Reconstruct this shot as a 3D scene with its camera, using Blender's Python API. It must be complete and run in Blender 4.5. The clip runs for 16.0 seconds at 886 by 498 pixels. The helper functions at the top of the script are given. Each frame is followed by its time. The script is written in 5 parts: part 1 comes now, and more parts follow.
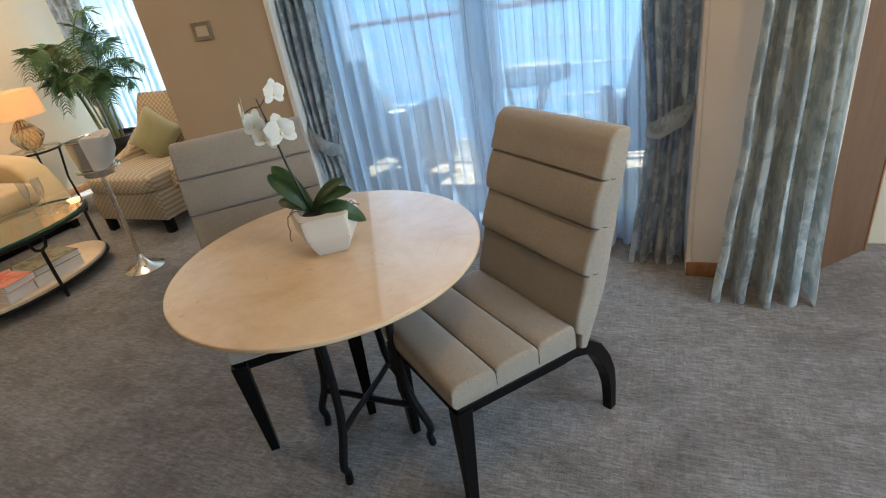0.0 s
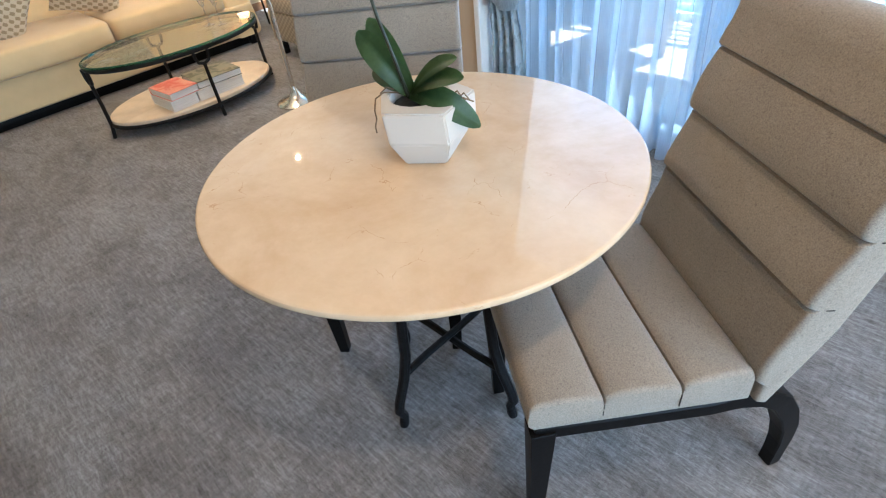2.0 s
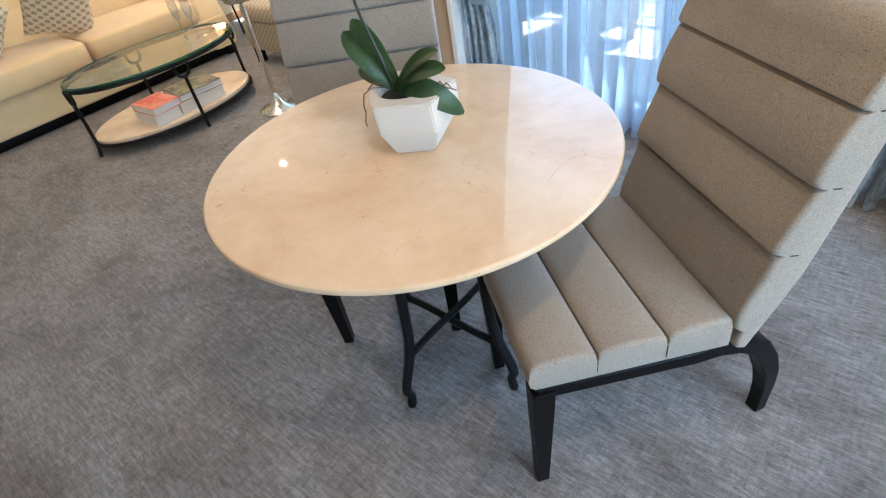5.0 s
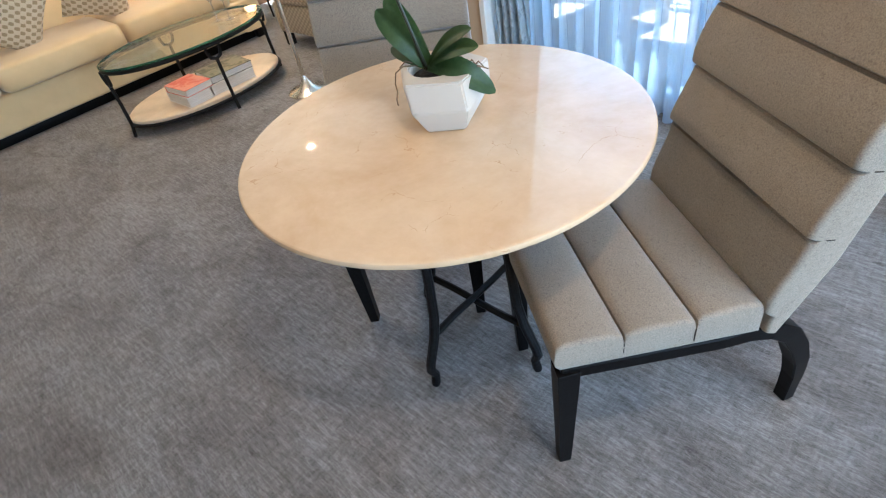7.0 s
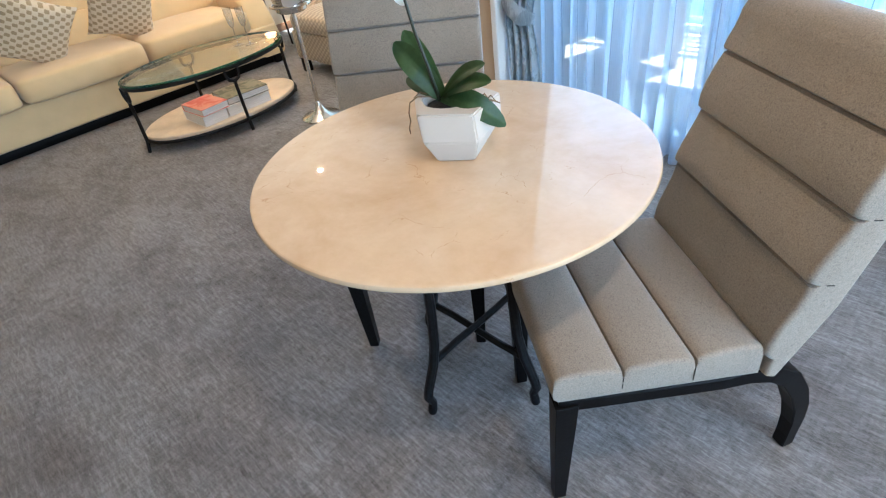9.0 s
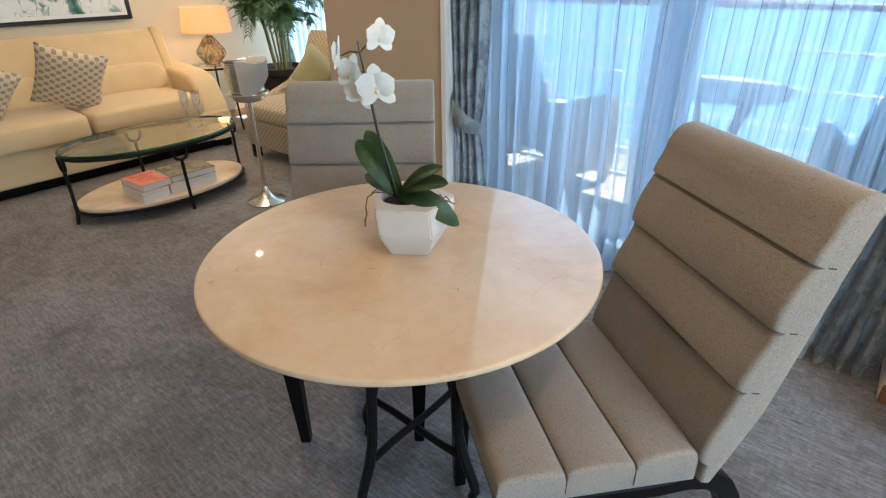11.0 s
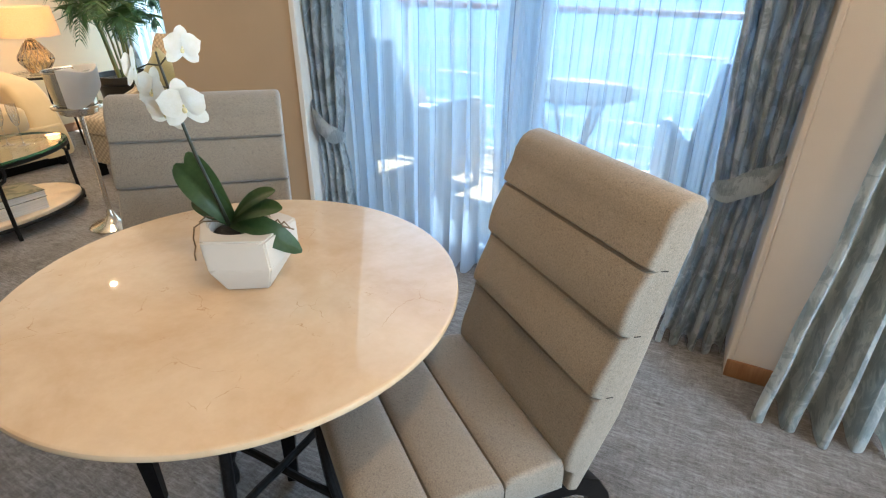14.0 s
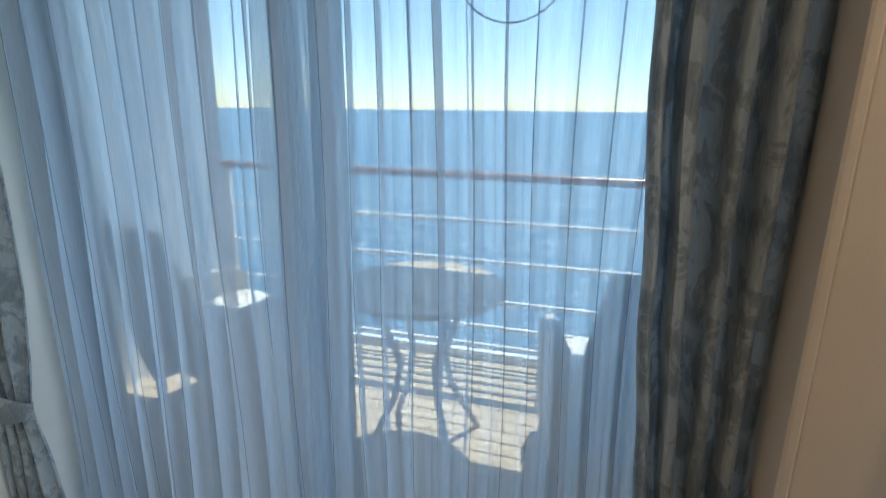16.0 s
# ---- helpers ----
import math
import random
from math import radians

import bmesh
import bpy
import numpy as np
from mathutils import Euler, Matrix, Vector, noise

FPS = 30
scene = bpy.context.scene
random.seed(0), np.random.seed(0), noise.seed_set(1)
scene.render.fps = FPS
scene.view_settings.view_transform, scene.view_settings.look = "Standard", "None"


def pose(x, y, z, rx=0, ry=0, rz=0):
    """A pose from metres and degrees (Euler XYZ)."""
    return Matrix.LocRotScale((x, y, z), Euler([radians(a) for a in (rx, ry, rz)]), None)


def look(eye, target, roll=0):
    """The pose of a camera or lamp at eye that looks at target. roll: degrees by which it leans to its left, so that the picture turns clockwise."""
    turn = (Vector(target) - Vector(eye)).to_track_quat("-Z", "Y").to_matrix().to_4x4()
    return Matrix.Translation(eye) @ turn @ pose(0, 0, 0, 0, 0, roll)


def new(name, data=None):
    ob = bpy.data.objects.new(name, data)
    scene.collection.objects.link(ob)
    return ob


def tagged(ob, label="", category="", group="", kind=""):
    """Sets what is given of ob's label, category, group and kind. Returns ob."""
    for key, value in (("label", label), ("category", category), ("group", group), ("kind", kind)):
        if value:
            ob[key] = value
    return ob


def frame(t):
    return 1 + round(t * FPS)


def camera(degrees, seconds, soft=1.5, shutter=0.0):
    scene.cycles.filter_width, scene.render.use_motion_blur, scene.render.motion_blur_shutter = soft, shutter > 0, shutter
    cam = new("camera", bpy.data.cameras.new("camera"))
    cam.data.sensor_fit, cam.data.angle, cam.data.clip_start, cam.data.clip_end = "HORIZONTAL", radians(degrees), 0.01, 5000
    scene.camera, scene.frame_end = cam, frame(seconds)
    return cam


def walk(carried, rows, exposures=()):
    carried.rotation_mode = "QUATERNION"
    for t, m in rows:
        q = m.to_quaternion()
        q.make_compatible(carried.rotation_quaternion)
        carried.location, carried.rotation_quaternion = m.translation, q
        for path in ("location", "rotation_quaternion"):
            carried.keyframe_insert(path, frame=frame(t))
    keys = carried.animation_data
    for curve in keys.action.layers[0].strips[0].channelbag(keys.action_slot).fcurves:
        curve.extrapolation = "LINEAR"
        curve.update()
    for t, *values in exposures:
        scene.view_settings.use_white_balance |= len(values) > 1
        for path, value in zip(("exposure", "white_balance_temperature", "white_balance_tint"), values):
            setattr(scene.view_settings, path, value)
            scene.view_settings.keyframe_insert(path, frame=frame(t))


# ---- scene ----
cam = camera(79.5, 16.0, soft=1.15)
PATH = [
    (0, (0.196, 0.279, 1.384), (-0.54, 1.895, 0.464), -9.5),
    (0.5, (0.089, 0.467, 1.298), (-0.652, 1.942, 0.169), -3.2),
    (1, (0.011, 0.574, 1.259), (-0.828, 1.896, 0.014), -2.8),
    (1.5, (0.026, 0.693, 1.252), (-1.066, 1.771, -0.03), -6.5),
    (2, (0.055, 0.751, 1.261), (-1.096, 1.797, 0.003), -7.6),
    (2.5, (0.079, 0.737, 1.276), (-1.015, 1.886, 0.059), -7.9),
    (3, (0.095, 0.718, 1.287), (-0.954, 1.942, 0.104), -8.4),
    (3.5, (0.098, 0.707, 1.285), (-0.942, 1.928, 0.089), -9.2),
    (4, (0.099, 0.697, 1.28), (-0.955, 1.873, 0.052), -9.7),
    (4.5, (0.104, 0.688, 1.287), (-0.985, 1.806, 0.036), -10.4),
    (5, (0.098, 0.687, 1.281), (-1.02, 1.755, 0.012), -11.1),
    (7.5, (0.102, 0.661, 1.275), (-1.069, 1.643, -0.015), -12.1),
    (8, (0.106, 0.658, 1.274), (-1.079, 1.65, 0.005), -11.6),
    (8.5, (0.11, 0.652, 1.276), (-1.102, 1.656, 0.042), -10.7),
    (9, (0.108, 0.651, 1.281), (-1.103, 1.691, 0.076), -9.0),
    (9.5, (0.111, 0.649, 1.286), (-1.091, 1.812, 0.19), -5.5),
    (10, (0.111, 0.638, 1.292), (-1.087, 1.896, 0.301), -2.7),
    (10.2, (0.109, 0.638, 1.29), (-1.083, 1.922, 0.326), -2.1),
    (12.5, (0.074, 0.575, 1.307), (-1.001, 1.984, 0.379), 0.2),
    (13, (0.075, 0.573, 1.304), (-0.983, 1.992, 0.373), 0.4),
    (13.5, (0.094, 0.601, 1.287), (-0.85, 2.081, 0.329), 0.5),
    (14, (0.12, 0.742, 1.297), (-0.695, 2.316, 0.371), 0.5),
    (14.1, (0.119, 0.793, 1.304), (-0.695, 2.383, 0.404), 0.5),
    (14.5, (0.124, 0.981, 1.349), (-0.664, 2.675, 0.634), 1.8),
    (15, (0.105, 1.252, 1.354), (-0.481, 3.057, 0.725), 1.9),
    (15.5, (0.049, 1.494, 1.404), (-0.351, 3.367, 0.828), 1.9),
    (16, (0.042, 1.756, 1.419), (-0.515, 3.607, 0.906), 0.6),
]
EXPO = 1.85
walk(cam, [(t, look(eye, target, roll)) for t, eye, target, roll in PATH],
     [(0.0, EXPO - 0.25, 5980, 3), (0.5, EXPO + 0.1, 6400, 3), (1.0, EXPO + 0.5, 6450, 3), (1.5, EXPO + 0.5, 6250, 3), (2.0, EXPO + 0.48, 5300, 3), (2.5, EXPO + 0.46, 4980, 3), (5.0, EXPO + 0.47, 5300, 3), (9.0, EXPO + 0.47, 5180, 3), (10.0, EXPO + 0.2, 5400, 3),
      (12.5, EXPO - 0.09, 5750, 3), (13.5, EXPO - 0.06, 5720, 3), (14.0, EXPO + 0.23, 5850, 3), (14.5, EXPO - 0.14, 5480, 3), (15.0, EXPO - 0.76, 5500, 3), (15.5, EXPO - 0.78, 6250, 3), (16.0, EXPO - 0.86, 6300, 3)])

# ---- world, sun, lamps ----
SUN_EL, SUN_AZ = radians(69), radians(8)
world = bpy.data.worlds.new("world")
scene.world = world
world.use_nodes = True
wn = world.node_tree
sky = wn.nodes.new("ShaderNodeTexSky")
sky.sky_type = "NISHITA"
sky.sun_disc = False
sky.sun_elevation, sky.sun_rotation = SUN_EL, SUN_AZ
sky.air_density, sky.dust_density, sky.ozone_density = 1.0, 0.1, 3.0
wn.links.new(sky.outputs[0], wn.nodes["Background"].inputs[0])
wn.nodes["Background"].inputs[1].default_value = 0.158


def lamp(name, kind, energy, colour, m, **kw):
    data = bpy.data.lights.new(name, kind)
    data.energy, data.color = energy, colour
    for key, value in kw.items():
        if key == "angle":
            data.angle = value
        elif key == "size":
            data.shape, data.size = "DISK", value
        elif key == "radius":
            data.shadow_soft_size = value
        elif key == "spread":
            data.spread = value
    ob = new(name, data)
    ob.matrix_world = m
    return ob


sun_from = Vector((math.sin(SUN_AZ) * math.cos(SUN_EL), math.cos(SUN_AZ) * math.cos(SUN_EL), math.sin(SUN_EL)))
lamp("sun", "SUN", 4.8, (1.0, 0.95, 0.88), look(sun_from * 30, (0, 0, 0)), angle=radians(0.5))
CEIL = 2.2
# the first two mirror in the tabletop; the rest are added for light
DOWNLIGHTS = [(-3.43, 2.53, 5.4), (-4.35, 3.25, 3.4), (-3.4, -0.8, 2.0), (-2.3, 1.3, 3.8), (-0.8, -1.4, 0.9), (0.9, -0.9, 1.0), (0.3, 1.0, 2.8), (0.62, 1.95, 1.5), (1.6, 1.4, 2.4), (2.1, 2.4, 1.8)]
for lx, ly, power in DOWNLIGHTS:
    lamp("downlight_lamp", "AREA", power, (1.0, 0.66, 0.38), look((lx, ly, CEIL - 0.012), (lx, ly, 0)), size=0.035)
# sky light standing in the window openings
DAY = (0.72, 0.86, 1.0)
for name, power, at, to, w, h, wide in (("door_light", 2.1, (-0.58, 2.615, 1.08), (-0.58, 0.0, 0.55), 1.34, 1.9, 160), ("east_window_light", 17.0, (3.34, 0.7, 1.25), (0.6, 1.4, 0.2), 2.5, 1.6, 125), ("bay_window_light", 2.6, (-3.7, 4.03, 1.2), (-3.7, 0, 0.9), 2.4, 1.7, 180)):
    sk = lamp(name, "AREA", power, DAY, look(at, to), spread=radians(wide))
    sk.data.shape, sk.data.size, sk.data.size_y = "RECTANGLE", w, h
lamp("table_lamp_bulb", "POINT", 1.6, (1.0, 0.54, 0.24), pose(-4.62, 3.1, 0.93), radius=0.04)


# ---- materials ----
def material(name):
    m = bpy.data.materials.new(name)
    m.use_nodes = True
    t = m.node_tree
    b = t.nodes["Principled BSDF"]
    return m, t, b


def node(t, kind, **inputs):
    n = t.nodes.new(kind)
    for key, value in inputs.items():
        n.inputs[key.replace("_", " ")].default_value = value
    return n


def coords(t, scale=(1, 1, 1), which="Object"):
    c = t.nodes.new("ShaderNodeTexCoord")
    mp = t.nodes.new("ShaderNodeMapping")
    mp.inputs["Scale"].default_value = scale
    t.links.new(c.outputs[which], mp.inputs["Vector"])
    return mp.outputs["Vector"]


def noise_tex(t, vec, scale, detail=4, rough=0.55, distortion=0.0):
    n = node(t, "ShaderNodeTexNoise", Scale=scale, Detail=detail, Roughness=rough, Distortion=distortion)
    t.links.new(vec, n.inputs["Vector"])
    return n.outputs["Fac"]


def ramp(t, fac, stops):
    r = t.nodes.new("ShaderNodeValToRGB")
    els = r.color_ramp.elements
    while len(els) < len(stops):
        els.new(0.5)
    for e, (p, c) in zip(els, stops):
        e.position, e.color = p, (*c, 1)
    t.links.new(fac, r.inputs["Fac"])
    return r.outputs["Color"]


def mix(t, fac, a, b, blend="MIX"):
    m = t.nodes.new("ShaderNodeMix")
    m.data_type, m.blend_type = "RGBA", blend
    for sock, v in ((m.inputs[0], fac), (m.inputs[6], a), (m.inputs[7], b)):
        if isinstance(v, (int, float)):
            sock.default_value = v
        elif isinstance(v, tuple):
            sock.default_value = (*v, 1)
        else:
            t.links.new(v, sock)
    return m.outputs[2]


def calc(t, op, a, b=0.0, c=0.0):
    m = t.nodes.new("ShaderNodeMath")
    m.operation = op
    for sock, v in zip(m.inputs, (a, b, c)):
        if isinstance(v, (int, float)):
            sock.default_value = v
        else:
            t.links.new(v, sock)
    return m.outputs[0]


def bump(t, b, height, strength=0.3, distance=0.01):
    n = node(t, "ShaderNodeBump", Strength=strength, Distance=distance)
    t.links.new(height, n.inputs["Height"])
    t.links.new(n.outputs["Normal"], b.inputs["Normal"])


def plain(name, colour, rough=0.5, metal=0.0, vary=0.12, scale=6.0, relief=0.05, coat=0.0, fine=120.0, sheen=0.0, spec=0.5):
    """A surface of one colour with broad stains and fine grain."""
    m, t, b = material(name)
    v = coords(t)
    big, small = noise_tex(t, v, scale), noise_tex(t, v, fine, 3)
    dark = tuple(c * (1 - vary) for c in colour)
    light = tuple(min(1, c * (1 + vary)) for c in colour)
    col = ramp(t, big, [(0.3, dark), (0.7, light)])
    col = mix(t, 0.35 * vary / 0.12, col, ramp(t, small, [(0.3, dark), (0.7, light)]))
    t.links.new(col, b.inputs["Base Color"])
    b.inputs["Roughness"].default_value, b.inputs["Metallic"].default_value = rough, metal
    b.inputs["Coat Weight"].default_value = coat
    b.inputs["Sheen Weight"].default_value = sheen
    b.inputs["Specular IOR Level"].default_value = spec
    if relief:
        bump(t, b, small, relief, 0.004)
    return m


def carpet_material():
    """Cut pile with short streaks along the weave, fainter ones across, and trodden smudges."""
    m, t, b = material("carpet")
    streak = noise_tex(t, coords(t, (19, 105, 40)), 1.0, 5, 0.72, 0.5)
    cross = noise_tex(t, coords(t, (88, 15, 40)), 1.0, 4, 0.7, 0.4)
    fine = noise_tex(t, coords(t, (120, 300, 100)), 1.0, 4, 0.75)
    broad = noise_tex(t, coords(t, (1.8, 3.0, 1)), 1.0, 7, 0.66, 0.4)
    stain = noise_tex(t, coords(t, (5.5, 10, 1)), 1.0, 5, 0.7, 0.8)
    fleck = noise_tex(t, coords(t, (11, 40, 10)), 1.0, 5, 0.72, 0.5)
    col = ramp(t, streak, [(0.36, (0.092, 0.084, 0.079)), (0.5, (0.19, 0.181, 0.175)), (0.63, (0.345, 0.335, 0.33))])
    col = mix(t, 0.32, col, ramp(t, cross, [(0.38, (0.10, 0.092, 0.087)), (0.62, (0.32, 0.31, 0.305))]))
    col = mix(t, 0.22, col, ramp(t, fine, [(0.36, (0.055, 0.051, 0.05)), (0.64, (0.40, 0.395, 0.395))]))
    col = mix(t, 1.0, col, ramp(t, broad, [(0.33, (0.66, 0.61, 0.57)), (0.52, (1.0, 0.975, 0.95)), (0.7, (1.16, 1.15, 1.15))]), "MULTIPLY")
    col = mix(t, 0.5, col, ramp(t, stain, [(0.34, (0.60, 0.56, 0.52)), (0.5, (1.0, 1.0, 1.0)), (0.68, (1.16, 1.16, 1.17))]), "MULTIPLY")
    col = mix(t, ramp(t, fleck, [(0.585, (0, 0, 0)), (0.70, (0.55, 0.55, 0.55))]), col, (0.06, 0.05, 0.042))
    t.links.new(col, b.inputs["Base Color"])
    b.inputs["Roughness"].default_value = 0.95
    b.inputs["Sheen Weight"].default_value = 0.2
    b.inputs["Specular IOR Level"].default_value = 0.15
    bump(t, b, calc(t, "ADD", calc(t, "ADD", fine, streak), cross), 0.8, 0.006)
    return m


def tweed_material(name, colour, speck, contrast=0.3):
    m, t, b = material(name)
    v = coords(t)
    weave = noise_tex(t, v, 420, 3, 0.7)
    mid = noise_tex(t, v, 190, 4, 0.8)
    broad = noise_tex(t, v, 7, 7, 0.68)
    dark = tuple(c * (1 - contrast) for c in colour)
    light = tuple(min(1, c * (1 + contrast)) for c in colour)
    col = ramp(t, weave, [(0.3, dark), (0.7, light)])
    col = mix(t, 0.35, col, ramp(t, broad, [(0.3, tuple(c * 0.72 for c in colour)), (0.7, tuple(c * 1.16 for c in colour))]))
    col = mix(t, ramp(t, mid, [(0.555, (0, 0, 0)), (0.67, (0.52, 0.52, 0.52))]), col, speck)
    t.links.new(col, b.inputs["Base Color"])
    b.inputs["Roughness"].default_value = 0.9
    b.inputs["Sheen Weight"].default_value = 0.3
    b.inputs["Specular IOR Level"].default_value = 0.2
    bump(t, b, weave, 0.35, 0.002)
    return m


def marble_material():
    m, t, b = material("cream_marble")
    v = coords(t)
    cloud = noise_tex(t, v, 3.5, 6, 0.6, 0.6)
    fine = noise_tex(t, v, 26, 5, 0.6)
    col = ramp(t, cloud, [(0.32, (0.53, 0.345, 0.185)), (0.5, (0.63, 0.45, 0.272)), (0.7, (0.71, 0.56, 0.39))])
    col = mix(t, 0.3, col, ramp(t, fine, [(0.35, (0.56, 0.40, 0.25)), (0.65, (0.70, 0.55, 0.385))]))
    warp = t.nodes.new("ShaderNodeVectorMath")
    warp.operation = "ADD"
    wob = node(t, "ShaderNodeTexNoise", Scale=6.0, Detail=7.0)
    t.links.new(v, wob.inputs["Vector"])
    sc = t.nodes.new("ShaderNodeVectorMath")
    sc.operation = "SCALE"
    sc.inputs["Scale"].default_value = 0.26
    t.links.new(wob.outputs["Color"], sc.inputs[0])
    t.links.new(v, warp.inputs[0]), t.links.new(sc.outputs[0], warp.inputs[1])
    cell = node(t, "ShaderNodeTexVoronoi", Scale=10.0)
    cell.feature = "DISTANCE_TO_EDGE"
    t.links.new(warp.outputs[0], cell.inputs["Vector"])
    crack = ramp(t, cell.outputs["Distance"], [(0.0, (1, 1, 1)), (0.012, (0, 0, 0))])
    where = ramp(t, noise_tex(t, v, 7.0, 6, 0.7), [(0.53, (0, 0, 0)), (0.6, (0.85, 0.85, 0.85))])
    col = mix(t, mix(t, 1.0, crack, where, "MULTIPLY"), col, (0.42, 0.22, 0.09))
    t.links.new(col, b.inputs["Base Color"])
    b.inputs["Roughness"].default_value = 0.45
    b.inputs["Specular IOR Level"].default_value = 0.3
    b.inputs["Coat Weight"].default_value = 1.0
    b.inputs["Coat Roughness"].default_value = 0.015
    b.inputs["Coat IOR"].default_value = 1.5
    bump(t, b, noise_tex(t, v, 4, 2), 0.02, 0.01)
    return m


def damask_material(name, base, light, dark):
    m, t, b = material(name)
    v = coords(t, (1, 1, 0.8))
    spots = node(t, "ShaderNodeTexVoronoi", Scale=13.0, Randomness=0.9)
    t.links.new(v, spots.inputs["Vector"])
    blot = noise_tex(t, v, 17, 4, 0.62, 1.2)
    tuft = calc(t, "SUBTRACT", calc(t, "MULTIPLY", blot, 1.6), calc(t, "MULTIPLY", spots.outputs["Distance"], 8.0 / 13.0))
    soft = tuple(0.5 * (a + c) for a, c in zip(dark, base))
    col = ramp(t, tuft, [(0.26, soft), (0.44, base), (0.54, light)])
    thread = noise_tex(t, coords(t, (260, 260, 40)), 1.0, 2)
    col = mix(t, 0.25, col, ramp(t, thread, [(0.3, dark), (0.7, light)]))
    t.links.new(col, b.inputs["Base Color"])
    b.inputs["Roughness"].default_value = 0.55
    b.inputs["Sheen Weight"].default_value = 0.5
    b.inputs["Sheen Roughness"].default_value = 0.4
    bump(t, b, calc(t, "ADD", tuft, calc(t, "MULTIPLY", thread, 0.2)), 0.5, 0.004)
    return m


def sheer_material(name, veil, colour=(0.84, 0.915, 1.0)):
    m, t, b = material(name)
    out = t.nodes["Material Output"]
    t.nodes.remove(b)
    clear = node(t, "ShaderNodeBsdfTransparent")
    cloth = node(t, "ShaderNodeBsdfDiffuse", Color=(*colour, 1))
    glow = node(t, "ShaderNodeBsdfTranslucent", Color=(*colour, 1))
    both, mixed = node(t, "ShaderNodeMixShader", Fac=0.87), t.nodes.new("ShaderNodeMixShader")
    t.links.new(cloth.outputs[0], both.inputs[1]), t.links.new(glow.outputs[0], both.inputs[2])
    thread = noise_tex(t, coords(t, (420, 420, 14)), 1.0, 3, 0.6)
    lo, hi = veil * 0.93, min(1, veil * 1.07)
    fac = ramp(t, thread, [(0.3, (lo,) * 3), (0.7, (hi,) * 3)])
    t.links.new(fac, mixed.inputs["Fac"])
    t.links.new(clear.outputs[0], mixed.inputs[1]), t.links.new(both.outputs[0], mixed.inputs[2])
    t.links.new(mixed.outputs[0], out.inputs["Surface"])
    return m


def glass_material(name, tint=(1, 1, 1), rough=0.0, gloss=0.045, power=5.0):
    """Thin glass: clear, with a mirror film."""
    m, t, b = material(name)
    out = t.nodes["Material Output"]
    t.nodes.remove(b)
    clear = node(t, "ShaderNodeBsdfTransparent", Color=(*tint, 1))
    shine = node(t, "ShaderNodeBsdfGlossy", Roughness=rough)
    edge = node(t, "ShaderNodeLayerWeight", Blend=0.5)
    mx = t.nodes.new("ShaderNodeMixShader")
    t.links.new(calc(t, "ADD", calc(t, "MULTIPLY", calc(t, "POWER", edge.outputs["Facing"], power), 0.9), gloss), mx.inputs[0])
    t.links.new(clear.outputs[0], mx.inputs[1]), t.links.new(shine.outputs[0], mx.inputs[2])
    t.links.new(mx.outputs[0], out.inputs["Surface"])
    return m


def real_glass(name, tint, rough=0.0):
    m, t, b = material(name)
    b.inputs["Base Color"].default_value = (*tint, 1)
    b.inputs["Transmission Weight"].default_value = 1.0
    b.inputs["Roughness"].default_value = rough
    b.inputs["IOR"].default_value = 1.45
    return m


def wood_material(name, dark, light, scale=(3, 3, 40), rough=0.4):
    m, t, b = material(name)
    grain = noise_tex(t, coords(t, scale), 1.0, 6, 0.65, 0.4)
    pores = noise_tex(t, coords(t, tuple(s * 6 for s in scale)), 1.0, 3)
    col = ramp(t, grain, [(0.3, dark), (0.7, light)])
    col = mix(t, 0.25, col, ramp(t, pores, [(0.35, dark), (0.65, light)]))
    t.links.new(col, b.inputs["Base Color"])
    b.inputs["Roughness"].default_value = rough
    bump(t, b, pores, 0.1, 0.002)
    return m


def dot_material(name, ground, motif, fx, fz, axes=("X", "Z"), low=-0.15, high=0.1):
    """Woven rows of small motifs, set in a chequer."""
    m, t, b = material(name)
    sep = t.nodes.new("ShaderNodeSeparateXYZ")
    c = t.nodes.new("ShaderNodeTexCoord")
    t.links.new(c.outputs["Object"], sep.inputs[0])
    a = calc(t, "SINE", calc(t, "MULTIPLY", sep.outputs[axes[0]], fx))
    d = calc(t, "SINE", calc(t, "MULTIPLY", sep.outputs[axes[1]], fz))
    v = coords(t)
    wob = calc(t, "MULTIPLY", calc(t, "SUBTRACT", noise_tex(t, v, 90, 3), 0.5), 0.9)
    pat = calc(t, "ADD", calc(t, "MULTIPLY", a, d), wob)
    fac = ramp(t, calc(t, "ADD", calc(t, "MULTIPLY", pat, 0.5), 0.5), [(0.5 + low, (0, 0, 0)), (0.5 + high, (1, 1, 1))])
    weave = noise_tex(t, v, 420, 2)
    col = mix(t, fac, ground, motif)
    col = mix(t, 0.3, col, ramp(t, weave, [(0.3, tuple(g * 0.6 for g in ground)), (0.7, ground)]))
    t.links.new(col, b.inputs["Base Color"])
    b.inputs["Roughness"].default_value = 0.9
    b.inputs["Sheen Weight"].default_value = 0.2
    bump(t, b, calc(t, "ADD", weave, fac), 0.3, 0.002)
    return m


def leaf_material(name, dark, light, rough=0.35, vein=0.0):
    m, t, b = material(name)
    v = coords(t)
    n = noise_tex(t, v, 16, 4)
    f = noise_tex(t, v, 140, 3)
    col = ramp(t, n, [(0.3, dark), (0.7, light)])
    col = mix(t, 0.25, col, ramp(t, f, [(0.3, dark), (0.7, light)]))
    t.links.new(col, b.inputs["Base Color"])
    b.inputs["Roughness"].default_value = rough
    b.inputs["Subsurface Weight"].default_value = 0.05
    bump(t, b, f, 0.12, 0.002)
    return m


